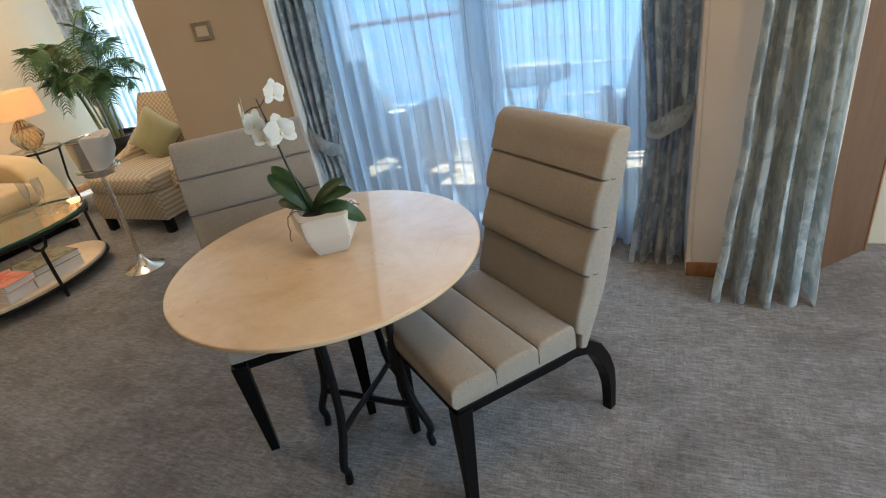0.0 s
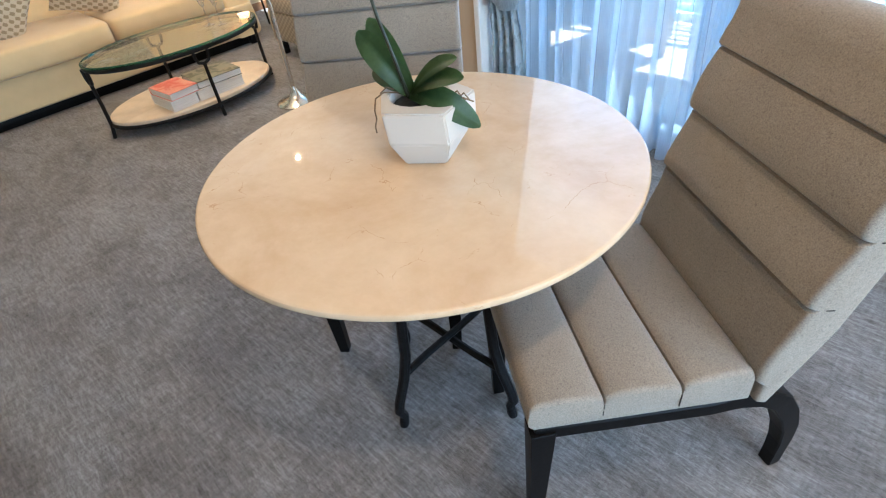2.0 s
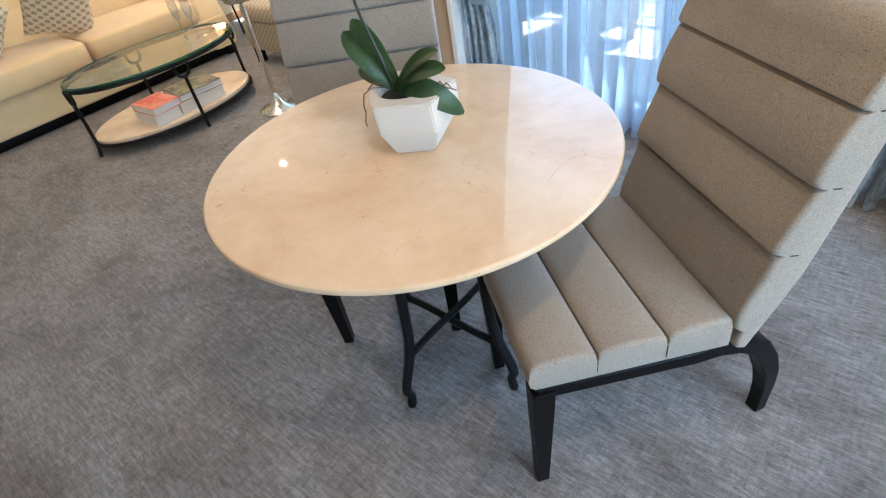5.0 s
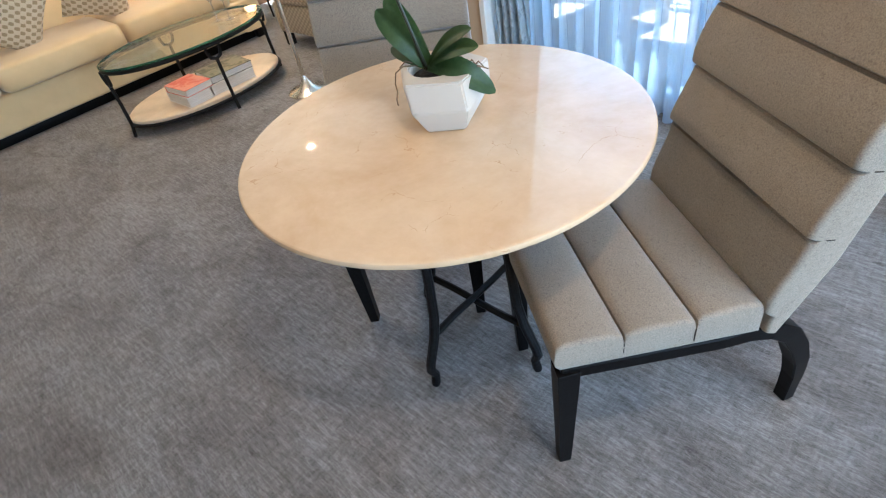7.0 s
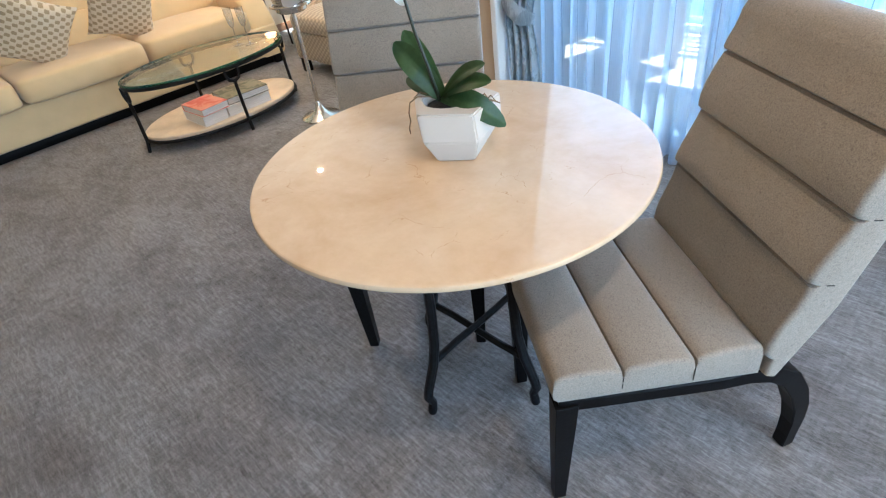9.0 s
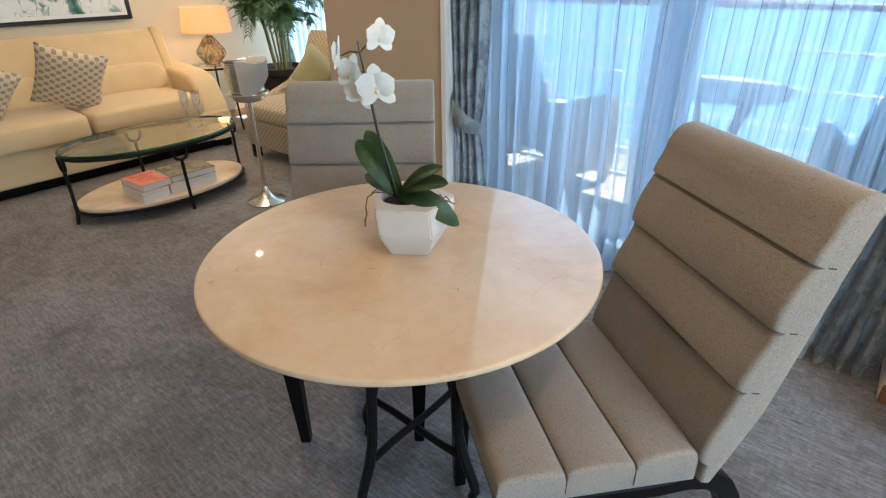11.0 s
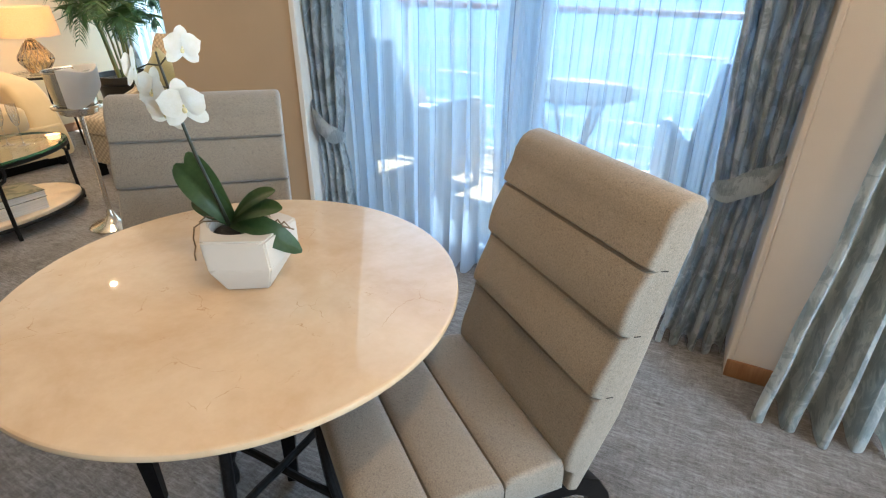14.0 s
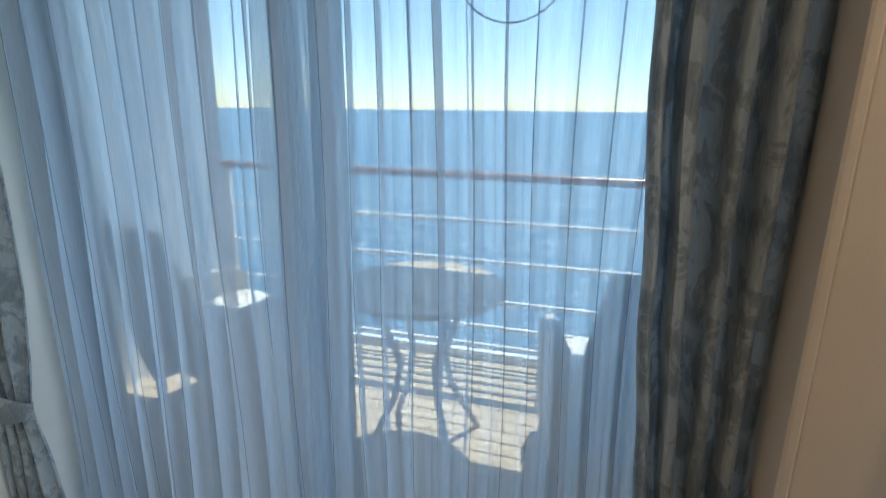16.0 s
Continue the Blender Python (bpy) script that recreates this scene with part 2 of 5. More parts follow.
def petal_material():
    m, t, b = material("white_petal")
    v = coords(t)
    n = noise_tex(t, v, 60, 4)
    col = ramp(t, n, [(0.3, (0.86, 0.85, 0.77)), (0.7, (0.94, 0.94, 0.91))])
    t.links.new(col, b.inputs["Base Color"])
    b.inputs["Roughness"].default_value = 0.55
    b.inputs["Subsurface Weight"].default_value = 0.25
    b.inputs["Subsurface Radius"].default_value = (0.01, 0.01, 0.008)
    bump(t, b, noise_tex(t, v, 160, 3), 0.2, 0.002)
    return m


def art_material():
    m, t, b = material("abstract_art")
    v = coords(t, (1, 1, 1))
    n = noise_tex(t, v, 3.2, 5, 0.6, 1.8)
    k = noise_tex(t, coords(t, (1, 2.0, 1)), 4.4, 4, 0.6, 2.5)
    col = ramp(t, n, [(0.34, (0.03, 0.09, 0.08)), (0.44, (0.18, 0.30, 0.25)), (0.50, (0.72, 0.73, 0.69)), (0.8, (0.82, 0.82, 0.79))])
    col = mix(t, ramp(t, k, [(0.58, (0, 0, 0)), (0.66, (0.8, 0.8, 0.8))]), col, (0.10, 0.22, 0.19))
    t.links.new(col, b.inputs["Base Color"])
    b.inputs["Roughness"].default_value = 0.25
    return m


def cover_material(name, a, bcol, scale):
    m, t, b = material(name)
    n = noise_tex(t, coords(t), scale, 4, 0.6, 0.8)
    t.links.new(ramp(t, n, [(0.42, a), (0.55, bcol)]), b.inputs["Base Color"])
    b.inputs["Roughness"].default_value = 0.28
    return m


def page_material():
    m, t, b = material("page_edges")
    n = noise_tex(t, coords(t, (3, 3, 900)), 1.0, 2)
    t.links.new(ramp(t, n, [(0.3, (0.58, 0.55, 0.5)), (0.7, (0.84, 0.82, 0.78))]), b.inputs["Base Color"])
    b.inputs["Roughness"].default_value = 0.8
    return m


def sea_material():
    m, t, b = material("sea_water")
    v = coords(t)
    w = noise_tex(t, coords(t, (0.05, 0.11, 0.05)), 1.0, 7, 0.62)
    s = noise_tex(t, coords(t, (0.6, 1.3, 0.6)), 1.0, 5, 0.6)
    far = noise_tex(t, coords(t, (0.002, 0.008, 0.002)), 1.0, 4)
    col = ramp(t, far, [(0.3, (0.015, 0.094, 0.172)), (0.7, (0.026, 0.124, 0.212))])
    t.links.new(col, b.inputs["Base Color"])
    b.inputs["Roughness"].default_value = 0.32
    bump(t, b, calc(t, "ADD", calc(t, "MULTIPLY", w, 3.0), s), 0.6, 1.0)
    return m


def shade_material():
    m, t, b = material("lamp_shade_linen")
    out = t.nodes["Material Output"]
    t.nodes.remove(b)
    weave = noise_tex(t, coords(t, (160, 160, 300)), 1.0, 3)
    col = ramp(t, weave, [(0.3, (0.70, 0.57, 0.42)), (0.7, (0.84, 0.72, 0.56))])
    d, g = node(t, "ShaderNodeBsdfDiffuse"), node(t, "ShaderNodeBsdfTranslucent")
    mx = node(t, "ShaderNodeMixShader", Fac=0.6)
    t.links.new(col, d.inputs["Color"]), t.links.new(col, g.inputs["Color"])
    t.links.new(d.outputs[0], mx.inputs[1]), t.links.new(g.outputs[0], mx.inputs[2])
    t.links.new(mx.outputs[0], out.inputs["Surface"])
    return m


def glowing(name, colour, strength):
    m, t, b = material(name)
    b.inputs["Base Color"].default_value = (*colour, 1)
    b.inputs["Emission Color"].default_value = (*colour, 1)
    b.inputs["Emission Strength"].default_value = strength
    return m


CARPET = carpet_material()
MARBLE = marble_material()
GREIGE = tweed_material("greige_tweed", (0.285, 0.243, 0.197), (0.085, 0.07, 0.058), 0.45)
SEAM_LINE = plain("dark_seam_line", (0.03, 0.025, 0.02), 0.9, vary=0.2)
EBONY = plain("ebonised_wood", (0.005, 0.0048, 0.005), 0.38, vary=0.4, scale=20, relief=0.04, spec=0.1)
IRON = plain("black_iron", (0.006, 0.0058, 0.0062), 0.5, 0.0, spec=0.2, vary=0.4, scale=30, relief=0.3, fine=90)
WALL = plain("tan_wall_covering", (0.46, 0.35, 0.235), 0.75, vary=0.05, scale=2.0, relief=0.12, fine=260)
CREAM_WALL = plain("cream_wall_covering", (0.66, 0.58, 0.42), 0.8, vary=0.04, scale=2.0, relief=0.1, fine=220)
PIER = plain("cream_pier_covering", (0.71, 0.625, 0.54), 0.75, vary=0.05, scale=2.0, relief=0.12, fine=260)
TRIM = plain("white_painted_trim", (0.74, 0.72, 0.68), 0.45, vary=0.05, scale=5)
CEILING = plain("white_ceiling", (0.75, 0.72, 0.67), 0.85, vary=0.03)
OAK = wood_material("honey_oak", (0.20, 0.09, 0.035), (0.34, 0.17, 0.075), (30, 30, 3))
WALNUT = wood_material("walnut_veneer", (0.10, 0.048, 0.024), (0.165, 0.085, 0.045), (26, 26, 2.0), 0.38)
DRAPE = damask_material("blue_grey_damask", (0.39, 0.44, 0.475), (0.62, 0.67, 0.69), (0.20, 0.245, 0.275))
# same damask again; this paler copy paints stronger light on the loose curtain
DRAPE_PALE_LIT = damask_material("pale_lit_damask", (0.46, 0.51, 0.51), (0.68, 0.71, 0.69), (0.26, 0.315, 0.33))
SHEER = sheer_material("sheer_voile", 0.61)
SHEER_DENSE = sheer_material("sheer_voile_gathered", 0.74, (0.86, 0.91, 0.95))
# darker voile colour that paints the shade inside the pleats
PLEAT_SHADOW = sheer_material("pleat_shadow_voile", 0.7, (0.42, 0.50, 0.58))
BAY_SHEER = sheer_material("bay_voile", 0.82, (0.74, 0.79, 0.78))
GLASS = glass_material("window_glass", (0.93, 0.97, 0.98))
ALU = plain("grey_white_aluminium", (0.62, 0.64, 0.66), 0.4, 0.2, vary=0.05)
# door leaf metal, darkened in colour to paint its backlit side
BACKLIT_FRAME = plain("backlit_grey_metal", (0.20, 0.215, 0.22), 0.45, 0.2, vary=0.08)
CERAMIC = plain("matt_white_ceramic", (0.53, 0.487, 0.43), 0.5, vary=0.025, scale=12, relief=0.02)
SOIL = plain("bark_soil", (0.014, 0.011, 0.009), 0.95, vary=0.6, scale=60, relief=1.0, fine=160)
LEAF = leaf_material("orchid_leaf", (0.028, 0.066, 0.02), (0.09, 0.155, 0.052), 0.42)
LEAF_UNDER = leaf_material("pale_leaf_underside", (0.16, 0.2, 0.09), (0.24, 0.28, 0.14))
STEM = leaf_material("dark_stem", (0.012, 0.018, 0.010), (0.028, 0.032, 0.016), 0.45)
ROOT = leaf_material("dry_root", (0.12, 0.075, 0.04), (0.25, 0.19, 0.12), 0.8)
PETAL = petal_material()
LIP = plain("yellow_lip", (0.72, 0.64, 0.36), 0.5, vary=0.3, scale=80)
PALM = leaf_material("palm_leaf", (0.02, 0.06, 0.018), (0.07, 0.16, 0.045), 0.45)
CANE = leaf_material("palm_cane", (0.10, 0.14, 0.05), (0.26, 0.27, 0.11), 0.5)
POT_DARK = plain("dark_bronze_planter", (0.03, 0.028, 0.027), 0.35, 0.3, vary=0.3)
SOFA = plain("cream_upholstery", (0.62, 0.462, 0.245), 0.85, vary=0.06, scale=7, relief=0.25, fine=300, sheen=0.3)
PILLOW = dot_material("trellis_pillow_cloth", (0.33, 0.25, 0.145), (0.70, 0.60, 0.43), 105, 130, low=-0.14, high=0.0)
ARMCLOTH = dot_material("leaf_motif_cloth", (0.50, 0.41, 0.28), (0.25, 0.205, 0.15), 140, 170)
GREENCLOTH = plain("sage_green_velvet", (0.30, 0.29, 0.155), 0.8, vary=0.15, scale=8, sheen=0.5)
CHROME = plain("polished_steel", (0.74, 0.70, 0.63), 0.24, 1.0, vary=0.04, relief=0.0)
NAPKIN = plain("white_linen", (0.72, 0.70, 0.66), 0.9, vary=0.05, relief=0.2)
TRAVERTINE = plain("travertine_shelf", (0.62, 0.50, 0.36), 0.35, vary=0.12, scale=14, relief=0.05)
GREEN_GLASS = glass_material("table_glass", (0.95, 0.985, 0.965), 0.0, 0.05)
GLASS_EDGE = real_glass("glass_edge", (0.06, 0.26, 0.21), 0.05)
CRYSTAL = glass_material("thin_crystal", (0.94, 0.95, 0.95), 0.03, 0.22, 1.6)
AMBER = real_glass("amber_glass", (0.95, 0.74, 0.45), 0.12)
SHADE = shade_material()
PAGES = page_material()
RED_COVER = cover_material("red_book_cover", (0.62, 0.09, 0.06), (0.72, 0.28, 0.2), 14)
GREEN_COVER = cover_material("dark_book_cover", (0.05, 0.06, 0.035), (0.22, 0.21, 0.15), 16)
PALE_COVER = cover_material("pale_book_cover", (0.62, 0.58, 0.52), (0.74, 0.70, 0.64), 6)
PRINT = plain("grey_print", (0.25, 0.24, 0.23), 0.6)
ART = art_material()
BLACK_FRAME = plain("black_frame", (0.012, 0.012, 0.012), 0.35, vary=0.2)
PAPER = plain("white_mount", (0.78, 0.77, 0.73), 0.8, vary=0.02)
CANDLE = glowing("candle_glow", (1.0, 0.50, 0.17), 1.5)
BRASS = plain("aged_bronze_plate", (0.30, 0.235, 0.165), 0.4, 0.6, vary=0.1)
SWITCH = plain("pale_switch", (0.55, 0.45, 0.34), 0.4, vary=0.05)
TEAK = wood_material("teak_deck", (0.42, 0.31, 0.19), (0.60, 0.48, 0.33), (3, 40, 30), 0.6)
TEAK_RAIL = wood_material("varnished_teak", (0.20, 0.06, 0.025), (0.30, 0.11, 0.045), (3, 40, 40), 0.3)
WHITE_STEEL = plain("white_painted_steel", (0.92, 0.92, 0.91), 0.22, vary=0.04)
WICKER = plain("pale_wicker", (0.47, 0.42, 0.36), 0.7, vary=0.5, scale=70, relief=0.8, fine=150)
PADDING = plain("pale_outdoor_cushion", (0.70, 0.66, 0.58), 0.85, vary=0.08)
HULL = plain("white_ship_paint", (0.76, 0.80, 0.84), 0.5, vary=0.05, scale=1.5)
SEA = sea_material()
BLACK = plain("black_rubber", (0.01, 0.01, 0.01), 0.7)
ETCH = plain("etched_film", (0.35, 0.42, 0.48), 0.6, vary=0.02)


# ---- mesh helpers ----
def finish(name, bm, mat, smooth=35):
    bmesh.ops.recalc_face_normals(bm, faces=bm.faces)
    me = bpy.data.meshes.new(name)
    bm.to_mesh(me)
    bm.free()
    me.materials.append(mat)
    if smooth:
        me.shade_smooth()
        me.set_sharp_from_angle(angle=radians(smooth))
    return me


def part(name, bm, mat, parent=None, label="", smooth=35):
    ob = new(name, finish(name, bm, mat, smooth))
    if parent:
        ob.parent = parent
    return tagged(ob, label)


def thing(name, label, category, m=None, group=""):
    ob = new(name)
    ob.empty_display_size = 0.05
    if m:
        ob.matrix_world = m
    return tagged(ob, label, category, group)


def solid(name, bm, mat, label, category, m=None, group="", kind="", smooth=35):
    ob = new(name, finish(name, bm, mat, smooth))
    if m:
        ob.matrix_world = m
    return tagged(ob, label, category, group, kind)


def box(bm, lo, hi, bevel=0.0, seg=2):
    c = [bm.verts.new((x, y, z)) for z in (lo[2], hi[2]) for y in (lo[1], hi[1]) for x in (lo[0], hi[0])]
    fs = [bm.faces.new([c[i] for i in q]) for q in ((0, 2, 3, 1), (4, 5, 7, 6), (0, 1, 5, 4), (2, 6, 7, 3), (0, 4, 6, 2), (1, 3, 7, 5))]
    if bevel:
        es = {e for f in fs for e in f.edges}
        bmesh.ops.bevel(bm, geom=list(es), offset=bevel, segments=seg, affect="EDGES", profile=0.5)
    return bm


def boxed(lo, hi, bevel=0.0, seg=2):
    return box(bmesh.new(), lo, hi, bevel, seg)


def tube(bm, pts, r, n=8, flat=1.0, closed=False, turn=0.0):
    """A round bar along points; r: a radius or one for each point."""
    pts = [Vector(p) for p in pts]
    rs = r if isinstance(r, (list, tuple)) else [r] * len(pts)
    rings, up = [], None
    for i, p in enumerate(pts):
        a, b = pts[i - 1] if i or closed else p, pts[(i + 1) % len(pts)] if i < len(pts) - 1 or closed else p
        d = (b - a).normalized()
        if up is None:
            up = Vector((0, 0, 1)) if abs(d.z) < 0.9 else Vector((1, 0, 0))
        side = d.cross(up).normalized()
        up = side.cross(d).normalized()
        rings.append([bm.verts.new(p + (side * math.cos(2 * math.pi * (k + turn) / n) + up * math.sin(2 * math.pi * (k + turn) / n) * flat) * rs[i]) for k in range(n)])
    m = len(rings)
    for i in range(m if closed else m - 1):
        for k in range(n):
            bm.faces.new((rings[i][k], rings[i][(k + 1) % n], rings[(i + 1) % m][(k + 1) % n], rings[(i + 1) % m][k]))
    if not closed:
        bm.faces.new(rings[0][::-1]), bm.faces.new(rings[-1])
    return bm


def lathe(bm, prof, n=32, centre=(0, 0), sx=1.0, sy=1.0):
    """Turns a profile of (r, z) round the upright axis."""
    rings = []
    for r, z in prof:
        if r < 1e-5:
            rings.append([bm.verts.new((centre[0], centre[1], z))])
        else:
            rings.append([bm.verts.new((centre[0] + sx * r * math.cos(2 * math.pi * k / n), centre[1] + sy * r * math.sin(2 * math.pi * k / n), z)) for k in range(n)])
    for a, b in zip(rings, rings[1:]):
        for k in range(n):
            j = (k + 1) % n
            if len(a) == 1 and len(b) == 1:
                continue
            if len(a) == 1:
                bm.faces.new((a[0], b[j], b[k]))
            elif len(b) == 1:
                bm.faces.new((a[k], a[j], b[0]))
            else:
                bm.faces.new((a[k], a[j], b[j], b[k]))
    return bm


def prism(bm, outline, x0, x1, rnd=0.012, steps=3, taper=None, span=1, inward=None):
    """A closed outline of (y, z) drawn out along x, its two ends rounded off. taper(x_unit, y) moves a point across."""
    pts = [Vector(p) for p in outline]
    n = len(pts)
    normals = []
    for i in range(n):
        d = (pts[(i + span) % n] - pts[i - span]).normalized()
        normals.append(Vector((d.y, -d.x)))
    area = sum(pts[i].x * pts[(i + 1) % n].y - pts[(i + 1) % n].x * pts[i].y for i in range(n))
    sign = -1 if area > 0 else 1
    levels = [(x0 + rnd * (1 - math.cos(math.pi / 2 * s / steps)), rnd * (1 - math.sin(math.pi / 2 * s / steps))) for s in range(steps + 1)]
    levels += [(x1 - (x - x0), i) for x, i in levels[::-1]]
    rings = []
    for x, inset in levels:
        ring = []
        for p, nn in zip(pts, normals):
            q = p + (Vector(inward(p.x, p.y)) * inset if inward else nn * inset * sign)
            xx = x * taper(q.x, q.y) if taper else x
            ring.append(bm.verts.new((xx, q.x, q.y)))
        rings.append(ring)
    for a, b in zip(rings, rings[1:]):
        for i in range(n):
            bm.faces.new((a[i], a[(i + 1) % n], b[(i + 1) % n], b[i]))
    bm.faces.new(rings[0][::-1]), bm.faces.new(rings[-1])
    return bm


def puff(bm, c, size, e1=0.35, e2=0.35, nu=32, nv=16, sag=0.0):
    """A stuffed block: a rounded box whose faces swell."""
    def p(v, e):
        return math.copysign(abs(v) ** e, v)
    rows = []
    for j in range(nv + 1):
        b = -math.pi / 2 + math.pi * j / nv
        row = []
        for i in range(nu):
            a = 2 * math.pi * i / nu
            x, y, z = p(math.cos(b), e1) * p(math.cos(a), e2), p(math.cos(b), e1) * p(math.sin(a), e2), p(math.sin(b), e1)
            w = sag * (1 - x * x) * (1 - y * y) * (z > 0)
            row.append((c[0] + size[0] / 2 * x, c[1] + size[1] / 2 * y, c[2] + size[2] / 2 * z + w))
        rows.append(row)
    lo, hi = bm.verts.new(rows[0][0]), bm.verts.new(rows[-1][0])
    rings = [[bm.verts.new(q) for q in row] for row in rows[1:-1]]
    for i in range(nu):
        k = (i + 1) % nu
        bm.faces.new((lo, rings[0][k], rings[0][i]))
        bm.faces.new((hi, rings[-1][i], rings[-1][k]))
        for a, b in zip(rings, rings[1:]):
            bm.faces.new((a[i], a[k], b[k], b[i]))
    return bm


def sheet(bm, f, nu, nv):
    """A cloth or blade: f(u, v) gives a point for u, v from 0 to 1."""
    g = [[bm.verts.new(f(i / nu, j / nv)) for i in range(nu + 1)] for j in range(nv + 1)]
    for j in range(nv):
        for i in range(nu):
            bm.faces.new((g[j][i], g[j][i + 1], g[j + 1][i + 1], g[j + 1][i]))
    return bm


def smoothstep(a, b, x):
    t = max(0.0, min(1.0, (x - a) / (b - a)))
    return t * t * (3 - 2 * t)


def through_points(table, x):
    """Smooth value at x of a table of (x, value)."""
    if x <= table[0][0]:
        return table[0][1]
    for (a, va), (b, vb) in zip(table, table[1:]):
        if x <= b:
            return va + (vb - va) * smoothstep(a, b, x)
    return table[-1][1]


# ---- structure ----
def wall(name, lo, hi, mat, label, bevel=0.003):
    return solid(name, boxed(lo, hi, bevel, 1), mat, label, "wall", kind="structure")


WY = 2.61          # room face of the window wall
solid("floor", boxed((-5.2, -2.6, -0.12), (3.3, 3.06, 0.0)), CARPET, "grey-taupe cut-pile carpet with fine streaks", "floor", kind="structure")
solid("floor_bay", boxed((-5.2, 3.06, -0.12), (-2.4, 4.05, 0.0)), CARPET, "grey-taupe cut-pile carpet in the bay", "floor", kind="structure")
cbm = boxed((-5.2, -2.6, CEIL), (3.3, 3.06, CEIL + 0.1))
solid("ceiling", cbm, CEILING, "plain white ceiling above the room", "ceiling", kind="structure")
solid("ceiling_bay", boxed((-5.2, 3.06, CEIL), (-2.25, 4.2, CEIL + 0.1)), CEILING, "plain white ceiling of the bay", "ceiling", kind="structure")
wall("wall_pier_west", (-2.4, WY, 0), (-1.577, 3.06, CEIL), WALL, "tan textured wall pier beside the balcony door")
wall("wall_pier_east", (0.35, 2.57, 0), (0.83, 3.06, CEIL), PIER, "cream textured wall pier between two curtains")
wall("wall_bay_side", (-2.4, 3.06, 0), (-2.25, 4.2, CEIL), HULL, "pale painted side wall of the bay by the balcony")
wall("wall_west", (-5.2, -2.6, 0), (-5.0, 4.2, CEIL), CREAM_WALL, "cream wall behind the sofa")
wall("wall_south", (-5.0, -2.75, 0), (3.3, -2.6, CEIL), CREAM_WALL, "cream wall at the far side of the room")
for nm, lo, hi in (("wall_east_1", (3.3, -2.75, 0), (3.45, -0.6, CEIL)), ("wall_east_2", (3.3, 2.0, 0), (3.45, 3.06, CEIL)), ("wall_east_3", (3.3, -0.6, 0), (3.45, 2.0, 0.4)), ("wall_east_4", (3.3, -0.6, 2.1), (3.45, 2.0, CEIL))):
    wall(nm, lo, hi, CREAM_WALL, "cream wall round the window at the room's end")
wall("wall_recess", (0.83, 2.92, 0), (3.3, 3.06, CEIL), CREAM_WALL, "cream wall of the recess behind the wood panel")
wall("wall_lintel", (-1.6, 2.9, 2.12), (0.35, 3.06, CEIL), TRIM, "white lintel over the balcony door")

# white angle trim on the corner of the west pier
tr = bmesh.new()
box(tr, (-1.577, WY - 0.012, 0.0), (-1.545, 3.0, CEIL - 0.002), 0.004, 1)
solid("trim", tr, TRIM, "white painted corner trim of the door recess", "trim", kind="structure")
tr = bmesh.new()
box(tr, (0.332, 2.565, 0.0), (0.35, 3.0, CEIL - 0.002), 0.004, 1)
solid("trim_east", tr, PIER, "cream painted edge trim of the door recess", "trim", kind="structure")


def skirting(name, lo, hi):
    b = boxed(lo, hi, 0.004, 2)
    solid(name, b, OAK, "honey-coloured wooden skirting board", "baseboard", kind="structure")


skirting("baseboard_west", (-2.41, WY - 0.014, 0.0), (-1.579, WY - 0.001, 0.07))
skirting("baseboard_east", (0.332, 2.553, 0.0), (0.832, 2.5635, 0.072))
skirting("baseboard_sofa", (-4.998, -2.5, 0.0), (-4.985, 3.9, 0.07))

# walnut panel set at an angle beyond the second curtain
pan = thing("wood_panel", "tall walnut veneer panel standing at an angle beside the curtain", "panel", pose(0.955, 2.742, 0, 0, 0, 43))
part("panel_board", boxed((-0.17, 0.0, 0.0), (0.155, 0.045, CEIL - 0.002), 0.003, 1), WALNUT, pan)
part("edge_strip", boxed((0.155, -0.004, 0.0), (0.167, 0.047, CEIL - 0.004), 0.002, 1), OAK, pan, "lighter wood edge strip")

# ---- sliding balcony door ----
DY = 2.98
door = thing("door_1", "sliding glass balcony door in a pale metal frame", "glass door")
door["kind"] = "structure"
for x0, x1 in ((-1.545, -1.49), (0.27, 0.332)):
    part("jamb", boxed((x0, DY - 0.04, 0.0), (x1, DY + 0.06, 2.12), 0.004), ALU, door)
part("sill", boxed((-1.49, DY - 0.05, 0.0), (0.27, DY + 0.08, 0.035), 0.005), ALU, door)
part("head", boxed((-1.49, DY - 0.04, 2.06), (0.27, DY + 0.06, 2.118), 0.004), ALU, door)
for nm, x0, x1, y in (("leaf", -1.488, -0.60, DY - 0.012), ("leaf", -0.66, 0.268, DY + 0.026)):
    fr = bmesh.new()
    for a, b in (((x0, y - 0.015, 0.036), (x0 + 0.06, y + 0.015, 2.058)), ((x1 - 0.06, y - 0.015, 0.036), (x1, y + 0.015, 2.058)),
                 ((x0 + 0.06, y - 0.014, 0.036), (x1 - 0.06, y + 0.014, 0.13)), ((x0 + 0.06, y - 0.014, 1.98), (x1 - 0.06, y + 0.014, 2.058))):
        box(fr, a, b, 0.003, 1)
    lf = part("leaf_frame", fr, BACKLIT_FRAME, door, "metal leaf frame, coloured dark for its backlit side")
    pane = part("pane", boxed((x0 + 0.062, y - 0.004, 0.132), (x1 - 0.062, y + 0.004, 1.978)), GLASS, lf, smooth=0)
    pane.visible_shadow = False
hd = bmesh.new()
tube(hd, [(-0.63, DY - 0.03, 0.92), (-0.63, DY - 0.07, 0.94), (-0.63, DY - 0.07, 1.14), (-0.63, DY - 0.03, 1.16)], 0.009, 8)
part("pull_handle", hd, ALU, door)
em = bmesh.new()
